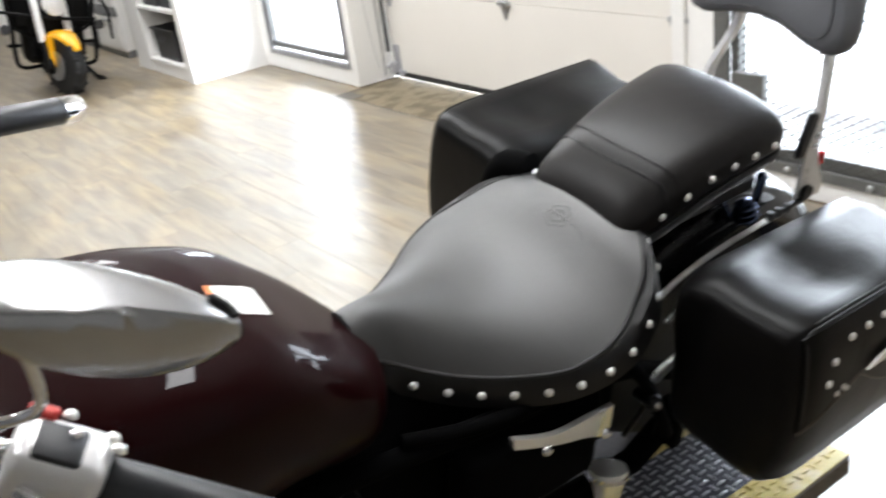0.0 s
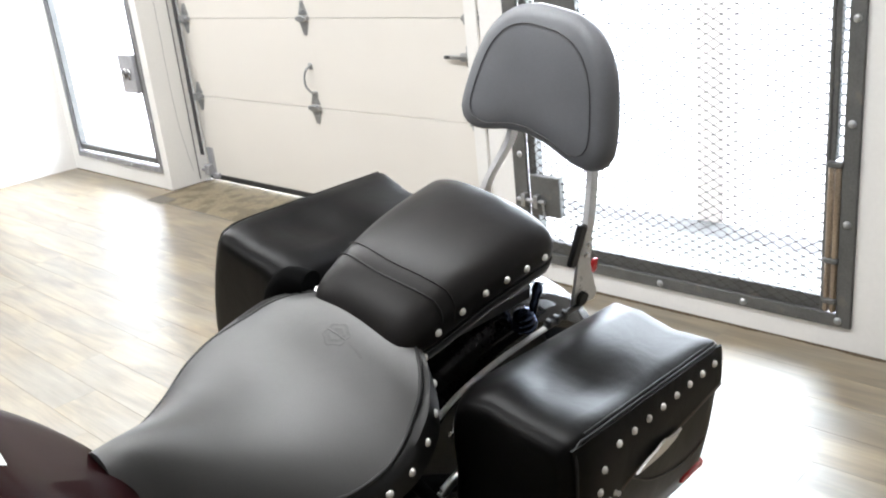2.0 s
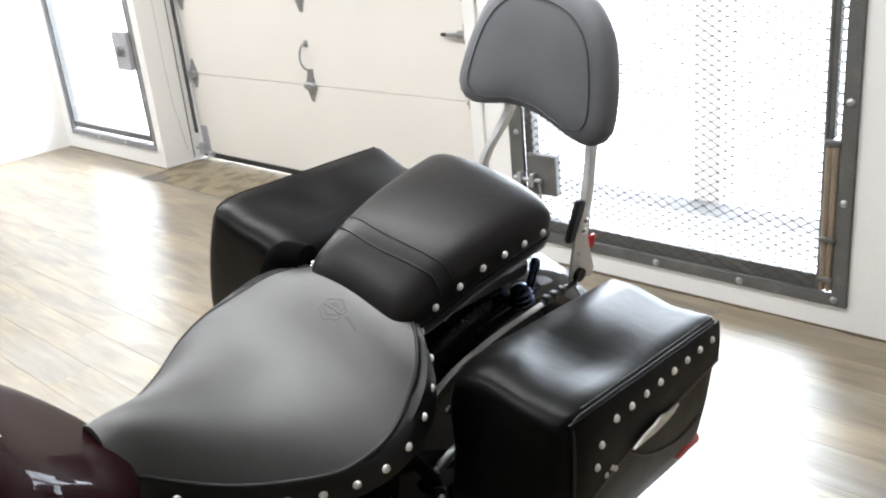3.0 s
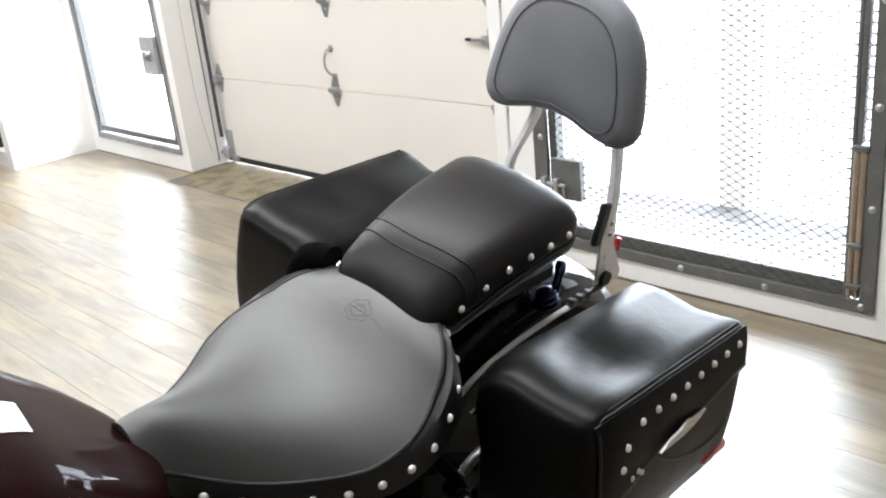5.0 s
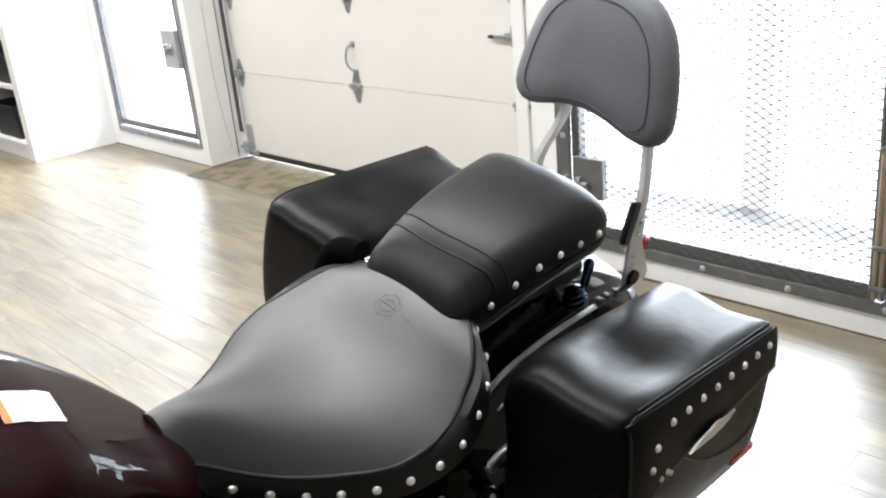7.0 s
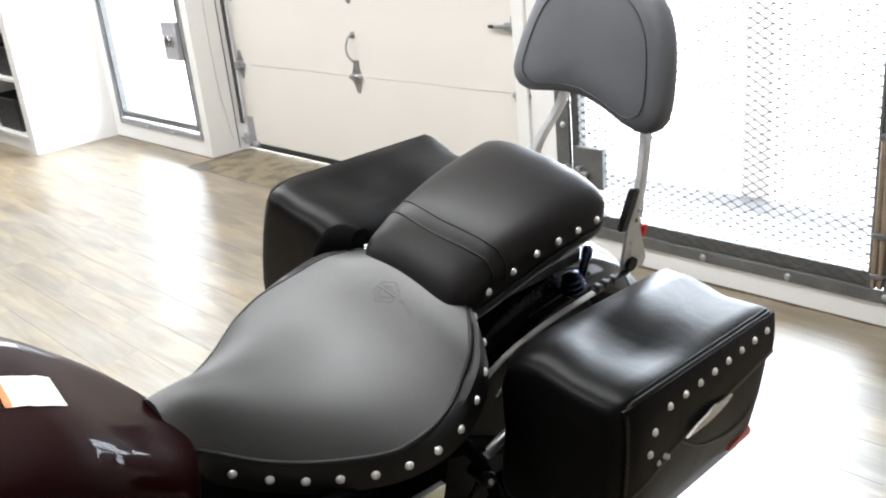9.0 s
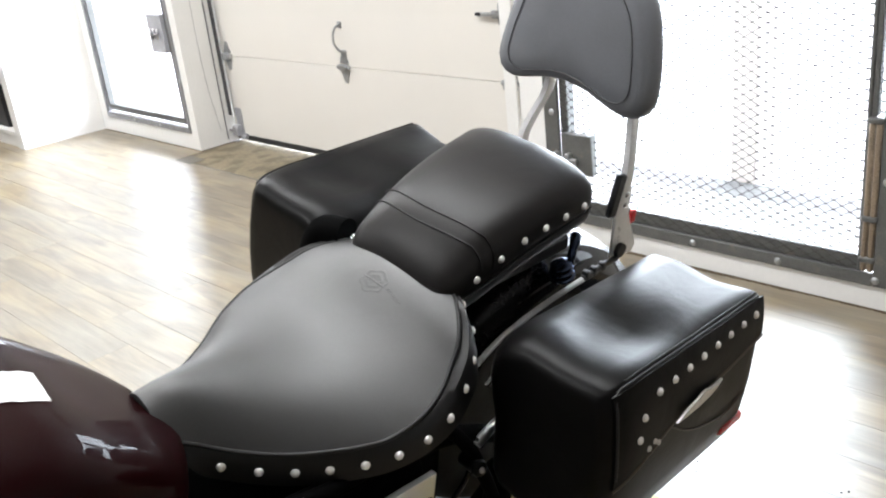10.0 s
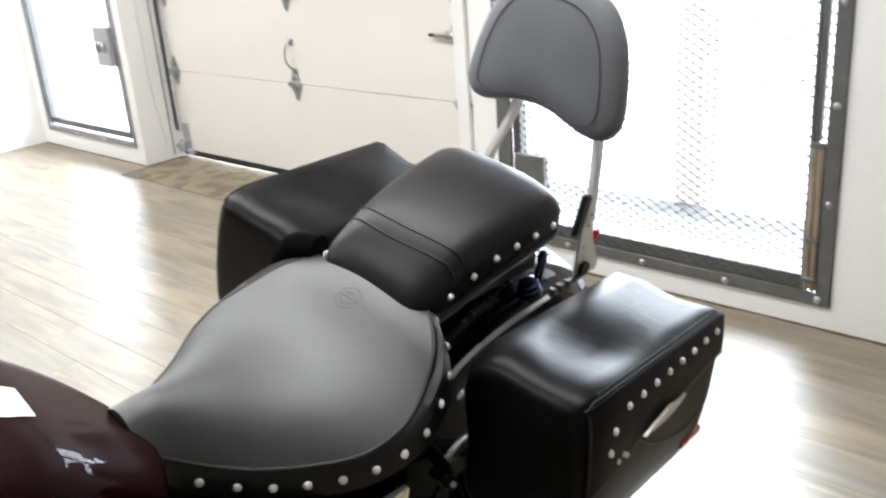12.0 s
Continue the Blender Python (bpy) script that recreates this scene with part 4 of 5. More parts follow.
PAD_EDGE = [(0, 1.337), (0.06, 1.333), (0.116, 1.308), (0.160, 1.255), (0.187, 1.18), (0.202, 1.10), (0.202, 1.070), (0.185, 1.044), (0.150, 1.036), (0.105, 1.046), (0.058, 1.060), (0, 1.067)]
PAD_HALF = spline([(u, 0, w) for u, w in PAD_EDGE], 28)


def pad_outline(f):
    """The pad's outline in (across, up), scaled by f about its middle: rounded on top, two lobes below."""
    pts = [(p.x, p.z) for p in PAD_HALF] + [(-p.x, p.z) for p in PAD_HALF[-2:0:-1]]
    return [(u * f - 0.003, 1.172 + (w - 1.172) * f) for u, w in pts]


def pad_v(w, front):
    return -1.905 + (w - 1.03) * 0.10 + front


rings = []
for f, d in ((0.02, -0.036), (0.4, -0.035), (0.7, -0.033), (0.86, -0.029), (0.94, -0.023), (0.985, -0.012), (1.0, 0.002), (0.995, 0.016), (0.96, 0.030), (0.88, 0.036), (0.4, 0.037), (0.02, 0.037)):
    rings.append([B(u, pad_v(w, d), w) for u, w in pad_outline(f)])
pad = part("backrest", loft(bmesh.new(), rings), PADLEATHER, bike, "padded black leather passenger backrest, greyed for glare haze", smooth=60)
for f, d in ((0.79, -0.0318),):
    line = [B(u, pad_v(w, d), w) for u, w in pad_outline(f)]
    part("seam", tube(bmesh.new(), line + line[:1], 0.0011, 6), BADGE, pad)

# small red marker beside the sissy bar plate
for s in (1, -1):
    bm = boxed(-0.006, 0.006, -0.009, 0.009, -0.017, 0.017, bevel=0.005, seg=3)
    bmesh.ops.translate(bm, verts=bm.verts, vec=B(s * 0.139, -1.795, 0.762))
    part("marker_lens", bm, REDLENS, bike, "small red marker lens")

# fuel tank
TANK_A = [(-3.62, 0.12), (-3.55, 0.19), (-3.42, 0.228), (-3.28, 0.235), (-3.15, 0.222), (-3.05, 0.200), (-2.98, 0.172), (-2.93, 0.095), (-2.905, 0.020)]
TANK_T = [(-3.62, 0.92), (-3.55, 0.966), (-3.40, 0.982), (-3.28, 0.968), (-3.20, 0.946), (-3.11, 0.905), (-3.03, 0.838), (-2.96, 0.774), (-2.93, 0.745), (-2.905, 0.71)]
TANK_L = [(-3.62, 0.78), (-3.50, 0.66), (-3.35, 0.60), (-3.15, 0.61), (-3.02, 0.59), (-2.95, 0.63), (-2.905, 0.66)]


def tank_point(v, t, grow=0.0):
    a, hi, lo = smooth_curve(TANK_A, v), smooth_curve(TANK_T, v), smooth_curve(TANK_L, v)
    c, s = math.cos(t), math.sin(t)
    p = smooth_curve([(-3.20, 3.7), (-3.05, 4.2), (-2.95, 3.4)], v) if s > 0 else 2.2
    q = (abs(c) ** p + abs(s) ** p) ** (-1 / p)
    mid = lo + (hi - lo) * 0.52
    return B((a + grow) * c * q, v, mid + ((hi - mid) if s > 0 else (mid - lo)) * s * q + grow * s)


rings = [[tank_point(v, 2 * math.pi * k / 44) for k in range(44)] for v in [-3.62 + 0.715 * i / 44 for i in range(45)]]
tank = part("fuel_tank", loft(bmesh.new(), rings), CHERRY, bike, "dark cherry painted fuel tank with a sticker", smooth=60)


# paper label on the tank
def on_tank(v, u):
    best = min((tank_point(v, math.pi * k / 200, 0.0008) for k in range(1, 200)), key=lambda p: abs(p.x - u))
    return best


bm = bmesh.new()
nu, nv = 8, 8
def label_at(a, b, lift=0.0):
    v, u = -3.172 + 0.078 * b - 0.010 * a, -0.012 + 0.082 * a
    return on_tank(v, u) + Vector((0, 0, 0.0008 + lift))
grid = [[bm.verts.new(label_at(a / nu, b / nv)) for b in range(nv + 1)] for a in range(nu + 1)]
for a in range(nu):
    for b in range(nv):
        bm.faces.new((grid[a][b], grid[a + 1][b], grid[a + 1][b + 1], grid[a][b + 1]))
label = part("paper_label", bm, PAPER, tank, "white paper label with an orange stripe")
for mat, b0, b1, a0, a1 in ((ORANGE, 0.0, 0.13, 0.0, 1.0), (INK, 0.3, 0.34, 0.15, 0.85), (INK, 0.45, 0.49, 0.15, 0.8), (INK, 0.6, 0.64, 0.15, 0.85), (INK, 0.75, 0.79, 0.15, 0.6)):
    bm = bmesh.new()
    n = 6
    g3 = [[bm.verts.new(label_at(a0 + (a1 - a0) * i / n, b, 0.0008)) for b in (b0, b1)] for i in range(n + 1)]
    for i in range(n):
        bm.faces.new((g3[i][0], g3[i + 1][0], g3[i + 1][1], g3[i][1]))
    part("print_bar", bm, mat, label, "orange stripe" if mat is ORANGE else "")

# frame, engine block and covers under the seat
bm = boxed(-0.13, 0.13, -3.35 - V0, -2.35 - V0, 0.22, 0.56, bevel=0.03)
part("engine_block", bm, SHADEBLACK, bike, "black engine and gearbox mass")
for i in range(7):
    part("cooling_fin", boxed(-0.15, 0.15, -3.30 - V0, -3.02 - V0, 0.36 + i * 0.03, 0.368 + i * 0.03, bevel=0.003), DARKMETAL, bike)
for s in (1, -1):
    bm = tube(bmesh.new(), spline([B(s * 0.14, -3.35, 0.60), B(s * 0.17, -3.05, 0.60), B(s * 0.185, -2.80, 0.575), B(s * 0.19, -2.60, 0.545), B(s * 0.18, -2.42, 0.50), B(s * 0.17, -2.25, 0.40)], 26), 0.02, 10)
    part("frame_tube", bm, SHADEBLACK, bike, "black frame tube, shade put into its dull colour")
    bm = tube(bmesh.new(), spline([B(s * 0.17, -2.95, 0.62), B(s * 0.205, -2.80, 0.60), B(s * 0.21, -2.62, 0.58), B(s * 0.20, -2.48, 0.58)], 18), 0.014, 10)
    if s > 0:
        part("side_panel_roll", bm, SHADEBLACK, bike)
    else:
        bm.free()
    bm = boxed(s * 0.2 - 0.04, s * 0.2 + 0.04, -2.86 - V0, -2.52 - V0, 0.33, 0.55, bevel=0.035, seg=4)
    part("side_cover", bm, SHADEBLACK, bike, "black side cover, shade put into its dull colour")
    bm = bmesh.new()
    top = spline([B(s * 0.245, -2.765, 0.572), B(s * 0.26, -2.68, 0.545), B(s * 0.26, -2.59, 0.535), B(s * 0.25, -2.516, 0.515)], 14)
    low = spline([B(s * 0.245, -2.760, 0.545), B(s * 0.262, -2.68, 0.520), B(s * 0.262, -2.59, 0.485), B(s * 0.25, -2.519, 0.430)], 14)
    loft(bm, [[a, b, b - Vector((s * 0.012, 0, 0)), a - Vector((s * 0.012, 0, 0))] for a, b in zip(top, low)])
    trim = part("chrome_trim", bm, TRIMCHROME, bike, "swept chrome side trim")
    for v, w in ((-2.70, 0.522), (-2.545, 0.47)):
        part("bolt", dome(bmesh.new(), B(s * 0.264, v, w), (s, 0, 0.3), 0.011, 0.8), CHROME, trim)
    at, way = B(s * 0.222, -2.470, 0.292), Vector((s * 0.25, -0.15, -1.0))
    cover = part("exhaust_cover", lathe(bmesh.new(), at, way, [(0.0, 0.026), (0.004, 0.040), (0.012, 0.042), (0.018, 0.035), (0.024, 0.035), (0.026, 0.040), (0.066, 0.031), (0.070, 0.012)], 24), TRIMCHROME, bike, "chrome round cover")
    part("ring", lathe(bmesh.new(), at + way.normalized() * 0.012, way, [(0.0, 0.041), (0.0, 0.046), (0.007, 0.046), (0.007, 0.041)], 24), CHROME, cover, "bright chrome ring")
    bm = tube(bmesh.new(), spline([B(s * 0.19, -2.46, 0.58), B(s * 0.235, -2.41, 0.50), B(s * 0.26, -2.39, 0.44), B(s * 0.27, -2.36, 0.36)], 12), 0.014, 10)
    part("peg_bracket", bm, SHADEBLACK, bike, "black passenger peg bracket")
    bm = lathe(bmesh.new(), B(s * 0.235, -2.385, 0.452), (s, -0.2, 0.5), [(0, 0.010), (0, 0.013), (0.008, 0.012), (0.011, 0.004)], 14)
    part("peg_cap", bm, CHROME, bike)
    # added bar that stands in for the reflection along the black bracket
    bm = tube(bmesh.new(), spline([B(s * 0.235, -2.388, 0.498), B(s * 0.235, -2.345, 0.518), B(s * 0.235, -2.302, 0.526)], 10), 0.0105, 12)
    part("reflection_bar", bm, REFLECTGREY, bike, "grey bar standing in for a reflection on the peg bracket")
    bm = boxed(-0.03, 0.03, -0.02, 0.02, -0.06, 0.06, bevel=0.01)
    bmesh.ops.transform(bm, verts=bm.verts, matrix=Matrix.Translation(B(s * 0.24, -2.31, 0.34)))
    part("shock_cover", bm, SHADEBLACK, bike)
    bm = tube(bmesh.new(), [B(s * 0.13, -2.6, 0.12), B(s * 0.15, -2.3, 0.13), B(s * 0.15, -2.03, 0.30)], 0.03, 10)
    part("swing_arm", bm, SHADEBLACK, bike)
for s in (1, -1):
    bm = lathe(bmesh.new(), B(s * 0.215, -2.40, 0.455), (s, -0.25, 0.35), [(0, 0.006), (0.0, 0.014), (0.05, 0.015), (0.056, 0.018), (0.062, 0.016), (0.068, 0.006)], 16)
    peg = part("passenger_peg", bm, UNDERBLACK, bike, "black passenger foot peg")
    part("peg_end", lathe(bmesh.new(), B(s * 0.215, -2.40, 0.455) + Vector((s, -0.25, 0.35)).normalized() * 0.066, (s, -0.25, 0.35), [(0, 0.005), (0.001, 0.007), (0.004, 0.006), (0.005, 0.002)], 14), TRIMCHROME, peg, "chrome peg end")
    part("brake_hose", tube(bmesh.new(), spline([B(s * 0.20, -2.44, 0.56), B(s * 0.215, -2.40, 0.50), B(s * 0.225, -2.39, 0.42), B(s * 0.21, -2.42, 0.34)], 14), 0.006, 10), GLOSSBLACK, bike)
bm = tube(bmesh.new(), [B(0.14, -2.75, 0.24), B(0.30, -2.62, 0.10), B(0.345, -2.60, 0.066)], [0.014, 0.013, 0.016], 10)
part("side_stand", bm, DARKMETAL, bike, "black side stand")
bm = tube(bmesh.new(), spline([B(-0.17, -3.2, 0.25), B(-0.2, -2.8, 0.2), B(-0.22, -2.2, 0.2), B(-0.22, -1.75, 0.24)], 20), 0.045, 14)
part("exhaust_pipe", bm, CHROME, bike, "chrome exhaust pipe")

# front wheel, forks, headlamp
FV, FW = -4.28, 0.33
fw = part("front_wheel", lathe(bmesh.new(), B(-0.06, FV, FW), (1, 0, 0), [(0.0, 0.23), (0.0, 0.27), (0.02, 0.31), (0.05, 0.326), (0.07, 0.326), (0.10, 0.31), (0.12, 0.27), (0.12, 0.23)], 40), TYRE, bike, "black front tyre")
part("rim", lathe(bmesh.new(), B(-0.04, FV, FW), (1, 0, 0), [(0.0, 0.03), (0.0, 0.24), (0.08, 0.24), (0.08, 0.03)], 32), CHROME, fw, "chrome rim")
part("front_fender", arc_section(FV, FW, 0.36, 200, 20, 0.10), CHERRY, bike, "dark cherry front fender")
for s in (1, -1):
    part("fork_leg", tube(bmesh.new(), [B(s * 0.115, FV, FW), B(s * 0.115, -3.70, 0.98)], [0.032, 0.027], 14), CHROME, bike, "chrome fork leg")
bm = lathe(bmesh.new(), B(0, -3.86, 0.88), (0, -1, 0), [(-0.12, 0.02), (-0.10, 0.07), (0.0, 0.10), (0.03, 0.10), (0.045, 0.07), (0.05, 0.01)], 28)
part("headlamp", bm, CHROME, bike, "chrome headlamp shell")

# handlebar, grips, switches, mirrors
for s in (1, -1):
    inner, outer = (B(0.389, -3.438, 1.067), B(0.494, -3.272, 0.965)) if s > 0 else (B(-0.404, -3.345, 1.090), B(-0.513, -3.162, 1.025))
    along = (outer - inner).normalized()
    bar = part("handlebar", tube(bmesh.new(), spline([B(s * 0.06, -3.70, 1.02), B(s * 0.12, -3.70, 1.10), B(s * 0.25, -3.60, 1.15 if s < 0 else 1.14), inner - along * 0.06, inner], 22), 0.0125, 12), CHROME, bike, "chrome handlebar half")
    bm = bmesh.new()
    prof = [(0.0, 0.021), (0.004, 0.0235)]
    prof += [((outer - inner).length - 0.05, 0.0235), ((outer - inner).length - 0.05, 0.012)]
    grip = part("grip", lathe(bmesh.new(), inner, along, prof, 20), GRIPRUBBER, bar, "black satin rubber grip")
    L = (outer - inner).length
    part("end_cap", lathe(bmesh.new(), inner, along, [(L - 0.052, 0.010), (L - 0.051, 0.0245), (L - 0.012, 0.0245), (L - 0.003, 0.020), (L, 0.008)], 20), CHROME, bar, "chrome grip end cap")
    turn = along.to_track_quat("X", "Z").to_matrix().to_4x4()
    bm = boxed(-0.092, 0.0, -0.034, 0.034, -0.040, 0.036, bevel=0.018, seg=4)
    bmesh.ops.transform(bm, verts=bm.verts, matrix=Matrix.Translation(inner) @ turn)
    sw = part("switch_housing", bm, ALU, bar, "satin chrome switch housing")
    bm = boxed(-0.074, -0.026, -0.026, 0.020, 0.018, 0.0395, bevel=0.006, seg=2)
    bmesh.ops.transform(bm, verts=bm.verts, matrix=Matrix.Translation(inner) @ turn)
    part("rocker_switch", bm, PLASTIC, sw, "black rocker switch")
    bm = boxed(-0.088, -0.060, 0.022, 0.036, 0.024, 0.042, bevel=0.003)
    bmesh.ops.transform(bm, verts=bm.verts, matrix=Matrix.Translation(inner) @ turn)
    part("button", bm, REDBUTTON, sw, "red push button")
    bm = bmesh.new()
    dome(bm, inner - along * 0.032 + Vector((0, 0.014, 0.040)), (0, 0, 1), 0.007, 0.8)
    tube(bm, [inner - along * 0.09 + Vector((0, 0, 0.01)), inner - along * 0.006 + Vector((0, 0.01, 0.012))], 0.008, 10)
    part("clamp", bm, CHROME, sw)
    for at, r in (((-0.006, 0.024, 0.028), 0.009), ((0.002, 0.008, 0.034), 0.008), ((-0.050, 0.032, 0.036), 0.0075)):
        part("screw_head", dome(bmesh.new(), inner + (turn @ Vector(at)), turn.to_3x3() @ Vector((0, 0.3, 1)), r, 0.9, rings=4, sides=14), TRIMCHROME, sw)
    lever = spline([inner - along * 0.07 + Vector((s * 0.03, -0.02, 0)), inner + Vector((s * 0.06, -0.03, -0.005)), outer + Vector((s * 0.06, -0.03, -0.01))], 14)
    part("lever", tube(bmesh.new(), lever, [0.009] * 10 + [0.008, 0.008, 0.009, 0.006], 8), CHROME, bar, "chrome hand lever")
    # mirror: a teardrop shell on a stalk
    mc = B(0.40, -3.398, 1.258) if s > 0 else B(-0.45, -3.43, 1.26)
    ax = Vector((0.10, 0.80, -0.42)).normalized() if s > 0 else Vector((-0.6, 0.7, -0.1)).normalized()
    nrm = Vector((0.30, -0.05, 0.95)).normalized() if s > 0 else Vector((-0.3, -0.8, 0.2)).normalized()
    sd = nrm.cross(ax).normalized()
    nrm = ax.cross(sd).normalized()
    rings = []
    for f, d in ((0.02, 0.015), (0.35, 0.0145), (0.62, 0.013), (0.82, 0.0095), (0.95, 0.003), (1.0, -0.008), (0.97, -0.016), (0.9, -0.018), (0.02, -0.018)):
        ring = []
        for k in range(36):
            t = 2 * math.pi * k / 36
            c, q = math.cos(t), math.sin(t)
            taper = 1 - 0.22 * c
            fold = max(0.0, -q * f - 0.40 + 0.30 * c) if s > 0 else 0.0
            across = (0.056 if s > 0 else 0.074) * q * f * taper * (0.54 if q < 0 and s > 0 else 1.0)
            ring.append(mc + ax * (0.132 * c * f) + sd * across + nrm * (d - 0.062 * fold))
        rings.append(ring)
    mir = part("mirror", loft(bmesh.new(), rings), MIRRORSHELL, bar, "chrome teardrop mirror", smooth=60)
    if s > 0:
        groove = []
        for k in range(14):
            t = 0.08 + 0.045 * k
            c, q = math.cos(t), math.sin(t)
            groove.append(mc + ax * (0.118 * c) + sd * (0.050 * q * (1 - 0.22 * c) * (0.54 if q < 0 else 1.0)) + nrm * (0.010 - 0.062 * max(0.0, -q * 0.9 - 0.40 + 0.30 * c)))
        part("groove", tube(bmesh.new(), groove, [0.001] + [0.0042] * 12 + [0.001], 10), RUBBER, mir, "black slot behind the rim")
    part("mirror_stalk", tube(bmesh.new(), spline([inner - along * 0.12 + Vector((0, 0, 0.02)), (inner - along * 0.06 + mc) / 2 + Vector((0, -0.03, 0)), mc - ax * 0.08 - nrm * 0.01], 14), 0.006, 8), CHROME, bar)


# ---- the lift under the motorcycle ----
lift = thing("motorcycle_lift", pose(0, 0, 0), "low black diamond-plate motorcycle lift with worn yellow edges", "lift")
LX0, LX1, LY0, LY1 = 2.42, 3.43, -4.75, -1.84
part("deck", boxed(LX0, LX1, LY0, LY1, 0.085, LIFT_Z - 0.003, bevel=0.004), LIFTSIDE, lift, "dirty steel lift deck")
part("plate", boxed(3.105, 3.325, LY0, LY1, LIFT_Z - 0.003, LIFT_Z), DIAMOND, lift, "black diamond plate")
part("plate", boxed(2.53, 3.06, LY0, LY1, LIFT_Z - 0.003, LIFT_Z), DIAMOND, lift, "black diamond plate")
part("yellow_edge", boxed(3.325, LX1 - 0.004, LY0, LY1 + 0.0, LIFT_Z - 0.003, LIFT_Z + 0.0005), LIFTYELLOW, lift, "worn yellow painted edge")
part("yellow_edge", boxed(3.06, 3.105, LY0, LY1, LIFT_Z - 0.003, LIFT_Z + 0.0005), LIFTYELLOW, lift, "worn yellow painted edge")
part("yellow_edge", boxed(LX0 + 0.004, 2.53, LY0, LY1, LIFT_Z - 0.003, LIFT_Z + 0.0005), LIFTYELLOW, lift, "worn yellow painted edge")
for y in (-4.5, -3.2, -2.1):
    part("leg", boxed(LX0 + 0.08, LX1 - 0.08, y - 0.05, y + 0.05, 0.0, 0.085, bevel=0.005), LIFTSIDE, lift)


def treads(x0, x1, y0, y1):
    """Raised bars of a tread plate, crosswise in turn."""
    bm = bmesh.new()
    step = 0.027
    for i in range(int((x1 - x0) / step)):
        for j in range(int((y1 - y0) / step)):
            cx, cy = x0 + (i + 0.5) * step, y0 + (j + 0.5) * step
            a, b = (0.0125, 0.003) if (i + j) % 2 else (0.003, 0.0125)
            low = [bm.verts.new((cx + p * a, cy + q * b, LIFT_Z + 0.0004)) for p, q in ((-1, -1), (1, -1), (1, 1), (-1, 1))]
            top = [bm.verts.new((cx + p * a * 0.6, cy + q * b * 0.6, LIFT_Z + 0.0032)) for p, q in ((-1, -1), (1, -1), (1, 1), (-1, 1))]
            bm.faces.new(top)
            for k in range(4):
                bm.faces.new((low[k], low[(k + 1) % 4], top[(k + 1) % 4], top[k]))
    return bm


tagged(part("tread_pattern", treads(3.105, 3.325, -2.9, LY1), TREADBAR, lift), kind="stuff")
tagged(part("tread_pattern", treads(3.325, LX1 - 0.01, -2.9, LY1), LIFTYELLOW, lift), kind="stuff")


# ---- built-in shelves and cabinets at the west end ----
sx0, sx1, sy0, sy1 = SHELF[0], SHELF[1] - 0.10, SHELF[2], SHELF[3] - 0.005
shelf = thing("shelf_unit", pose(0, 0, 0), "white built-in shelf unit holding dark bins", "shelf")
part("side_panel", boxed(sx0, sx0 + 0.34, sy0, sy1, 0, 2.4, bevel=0.004), CABINET, shelf)
part("side_panel", boxed(sx1 - 0.02, sx1, sy0, sy1, 0, 2.4), CABINET, shelf)
part("plinth", boxed(sx0 + 0.34, sx1 - 0.02, sy0 + 0.01, sy1, 0, 0.10, bevel=0.004), CABINET, shelf)
for z in (0.10, 0.555, 1.05, 1.55, 2.05):
    part("shelf_board", boxed(sx0 + 0.34, sx1 - 0.02, sy0, sy1, z, z + 0.028, bevel=0.003), CABINET, shelf)
part("back_panel", boxed(sx0 + 0.34, sx1 - 0.02, sy1 - 0.01, sy1, 0.13, 2.4), CABINET, shelf)


def bin_box(x0, x1, z0, z1, label):
    t = thing("storage_bin", pose((x0 + x1) / 2, sy0 + 0.22, z0), label, "bin", "storage bins")
    h, w = (x1 - x0) / 2, z1 - z0
    rings = []
    for z, k in ((0, 0.9), (w * 0.9, 0.98), (w * 0.92, 1.04), (w, 1.04), (w, 0.98), (w * 0.8, 0.95), (0.02, 0.86)):
        rings.append([Vector((h * k * a, 0.19 * k * b, z)) for a, b in ((-1, -1), (1, -1), (1, 1), (-1, 1))])
    part("tub", loft(bmesh.new(), rings), BASKET, t)
    part("handle", tube(bmesh.new(), spline([(-0.06, -0.20, w * 0.8), (-0.05, -0.215, w * 0.62), (0.05, -0.215, w * 0.62), (0.06, -0.20, w * 0.8)], 10), 0.006, 6), BASKET, t)


bin_box(-3.74, -3.22, 0.13, 0.40, "black plastic storage bin on the lower shelf")
bin_box(-3.82, -3.45, 0.585, 0.86, "dark storage bin on the upper shelf")
bin_box(-3.41, -3.08, 0.585, 0.82, "dark storage bin on the upper shelf")

cab = thing("drawer_cabinet", pose(0, 0, 0), "white drawer cabinet with dark grey trim strips", "cabinet")
cx0, cx1, cy0 = -6.6, -4.75, -0.93
part("body", boxed(cx0, cx1, cy0 + 0.02, WY - 0.005, 0.06, 1.0, bevel=0.004), CABINET, cab)
part("plinth", boxed(cx0, cx1, cy0 + 0.03, WY - 0.01, 0.0, 0.07), CABSTRIPE, cab, "grey plinth strip")
for k in range(3):
    a = cx0 + 0.01 + k * 0.61
    for z0_, z1_ in ((0.09, 0.40), (0.50, 0.72), (0.74, 0.98)):
        dr = part("drawer", boxed(a, a + 0.595, cy0, cy0 + 0.02, z0_, z1_, bevel=0.004), CABINET, cab)
        part("handle", boxed(a + 0.2, a + 0.4, cy0 - 0.02, cy0 - 0.001, z1_ - 0.05, z1_ - 0.035, bevel=0.003), STEEL, dr)
part("trim_strip", boxed(cx0, cx1, cy0 - 0.003, cy0 + 0.02, 0.41, 0.49), CABSTRIPE, cab, "dark grey trim strip")


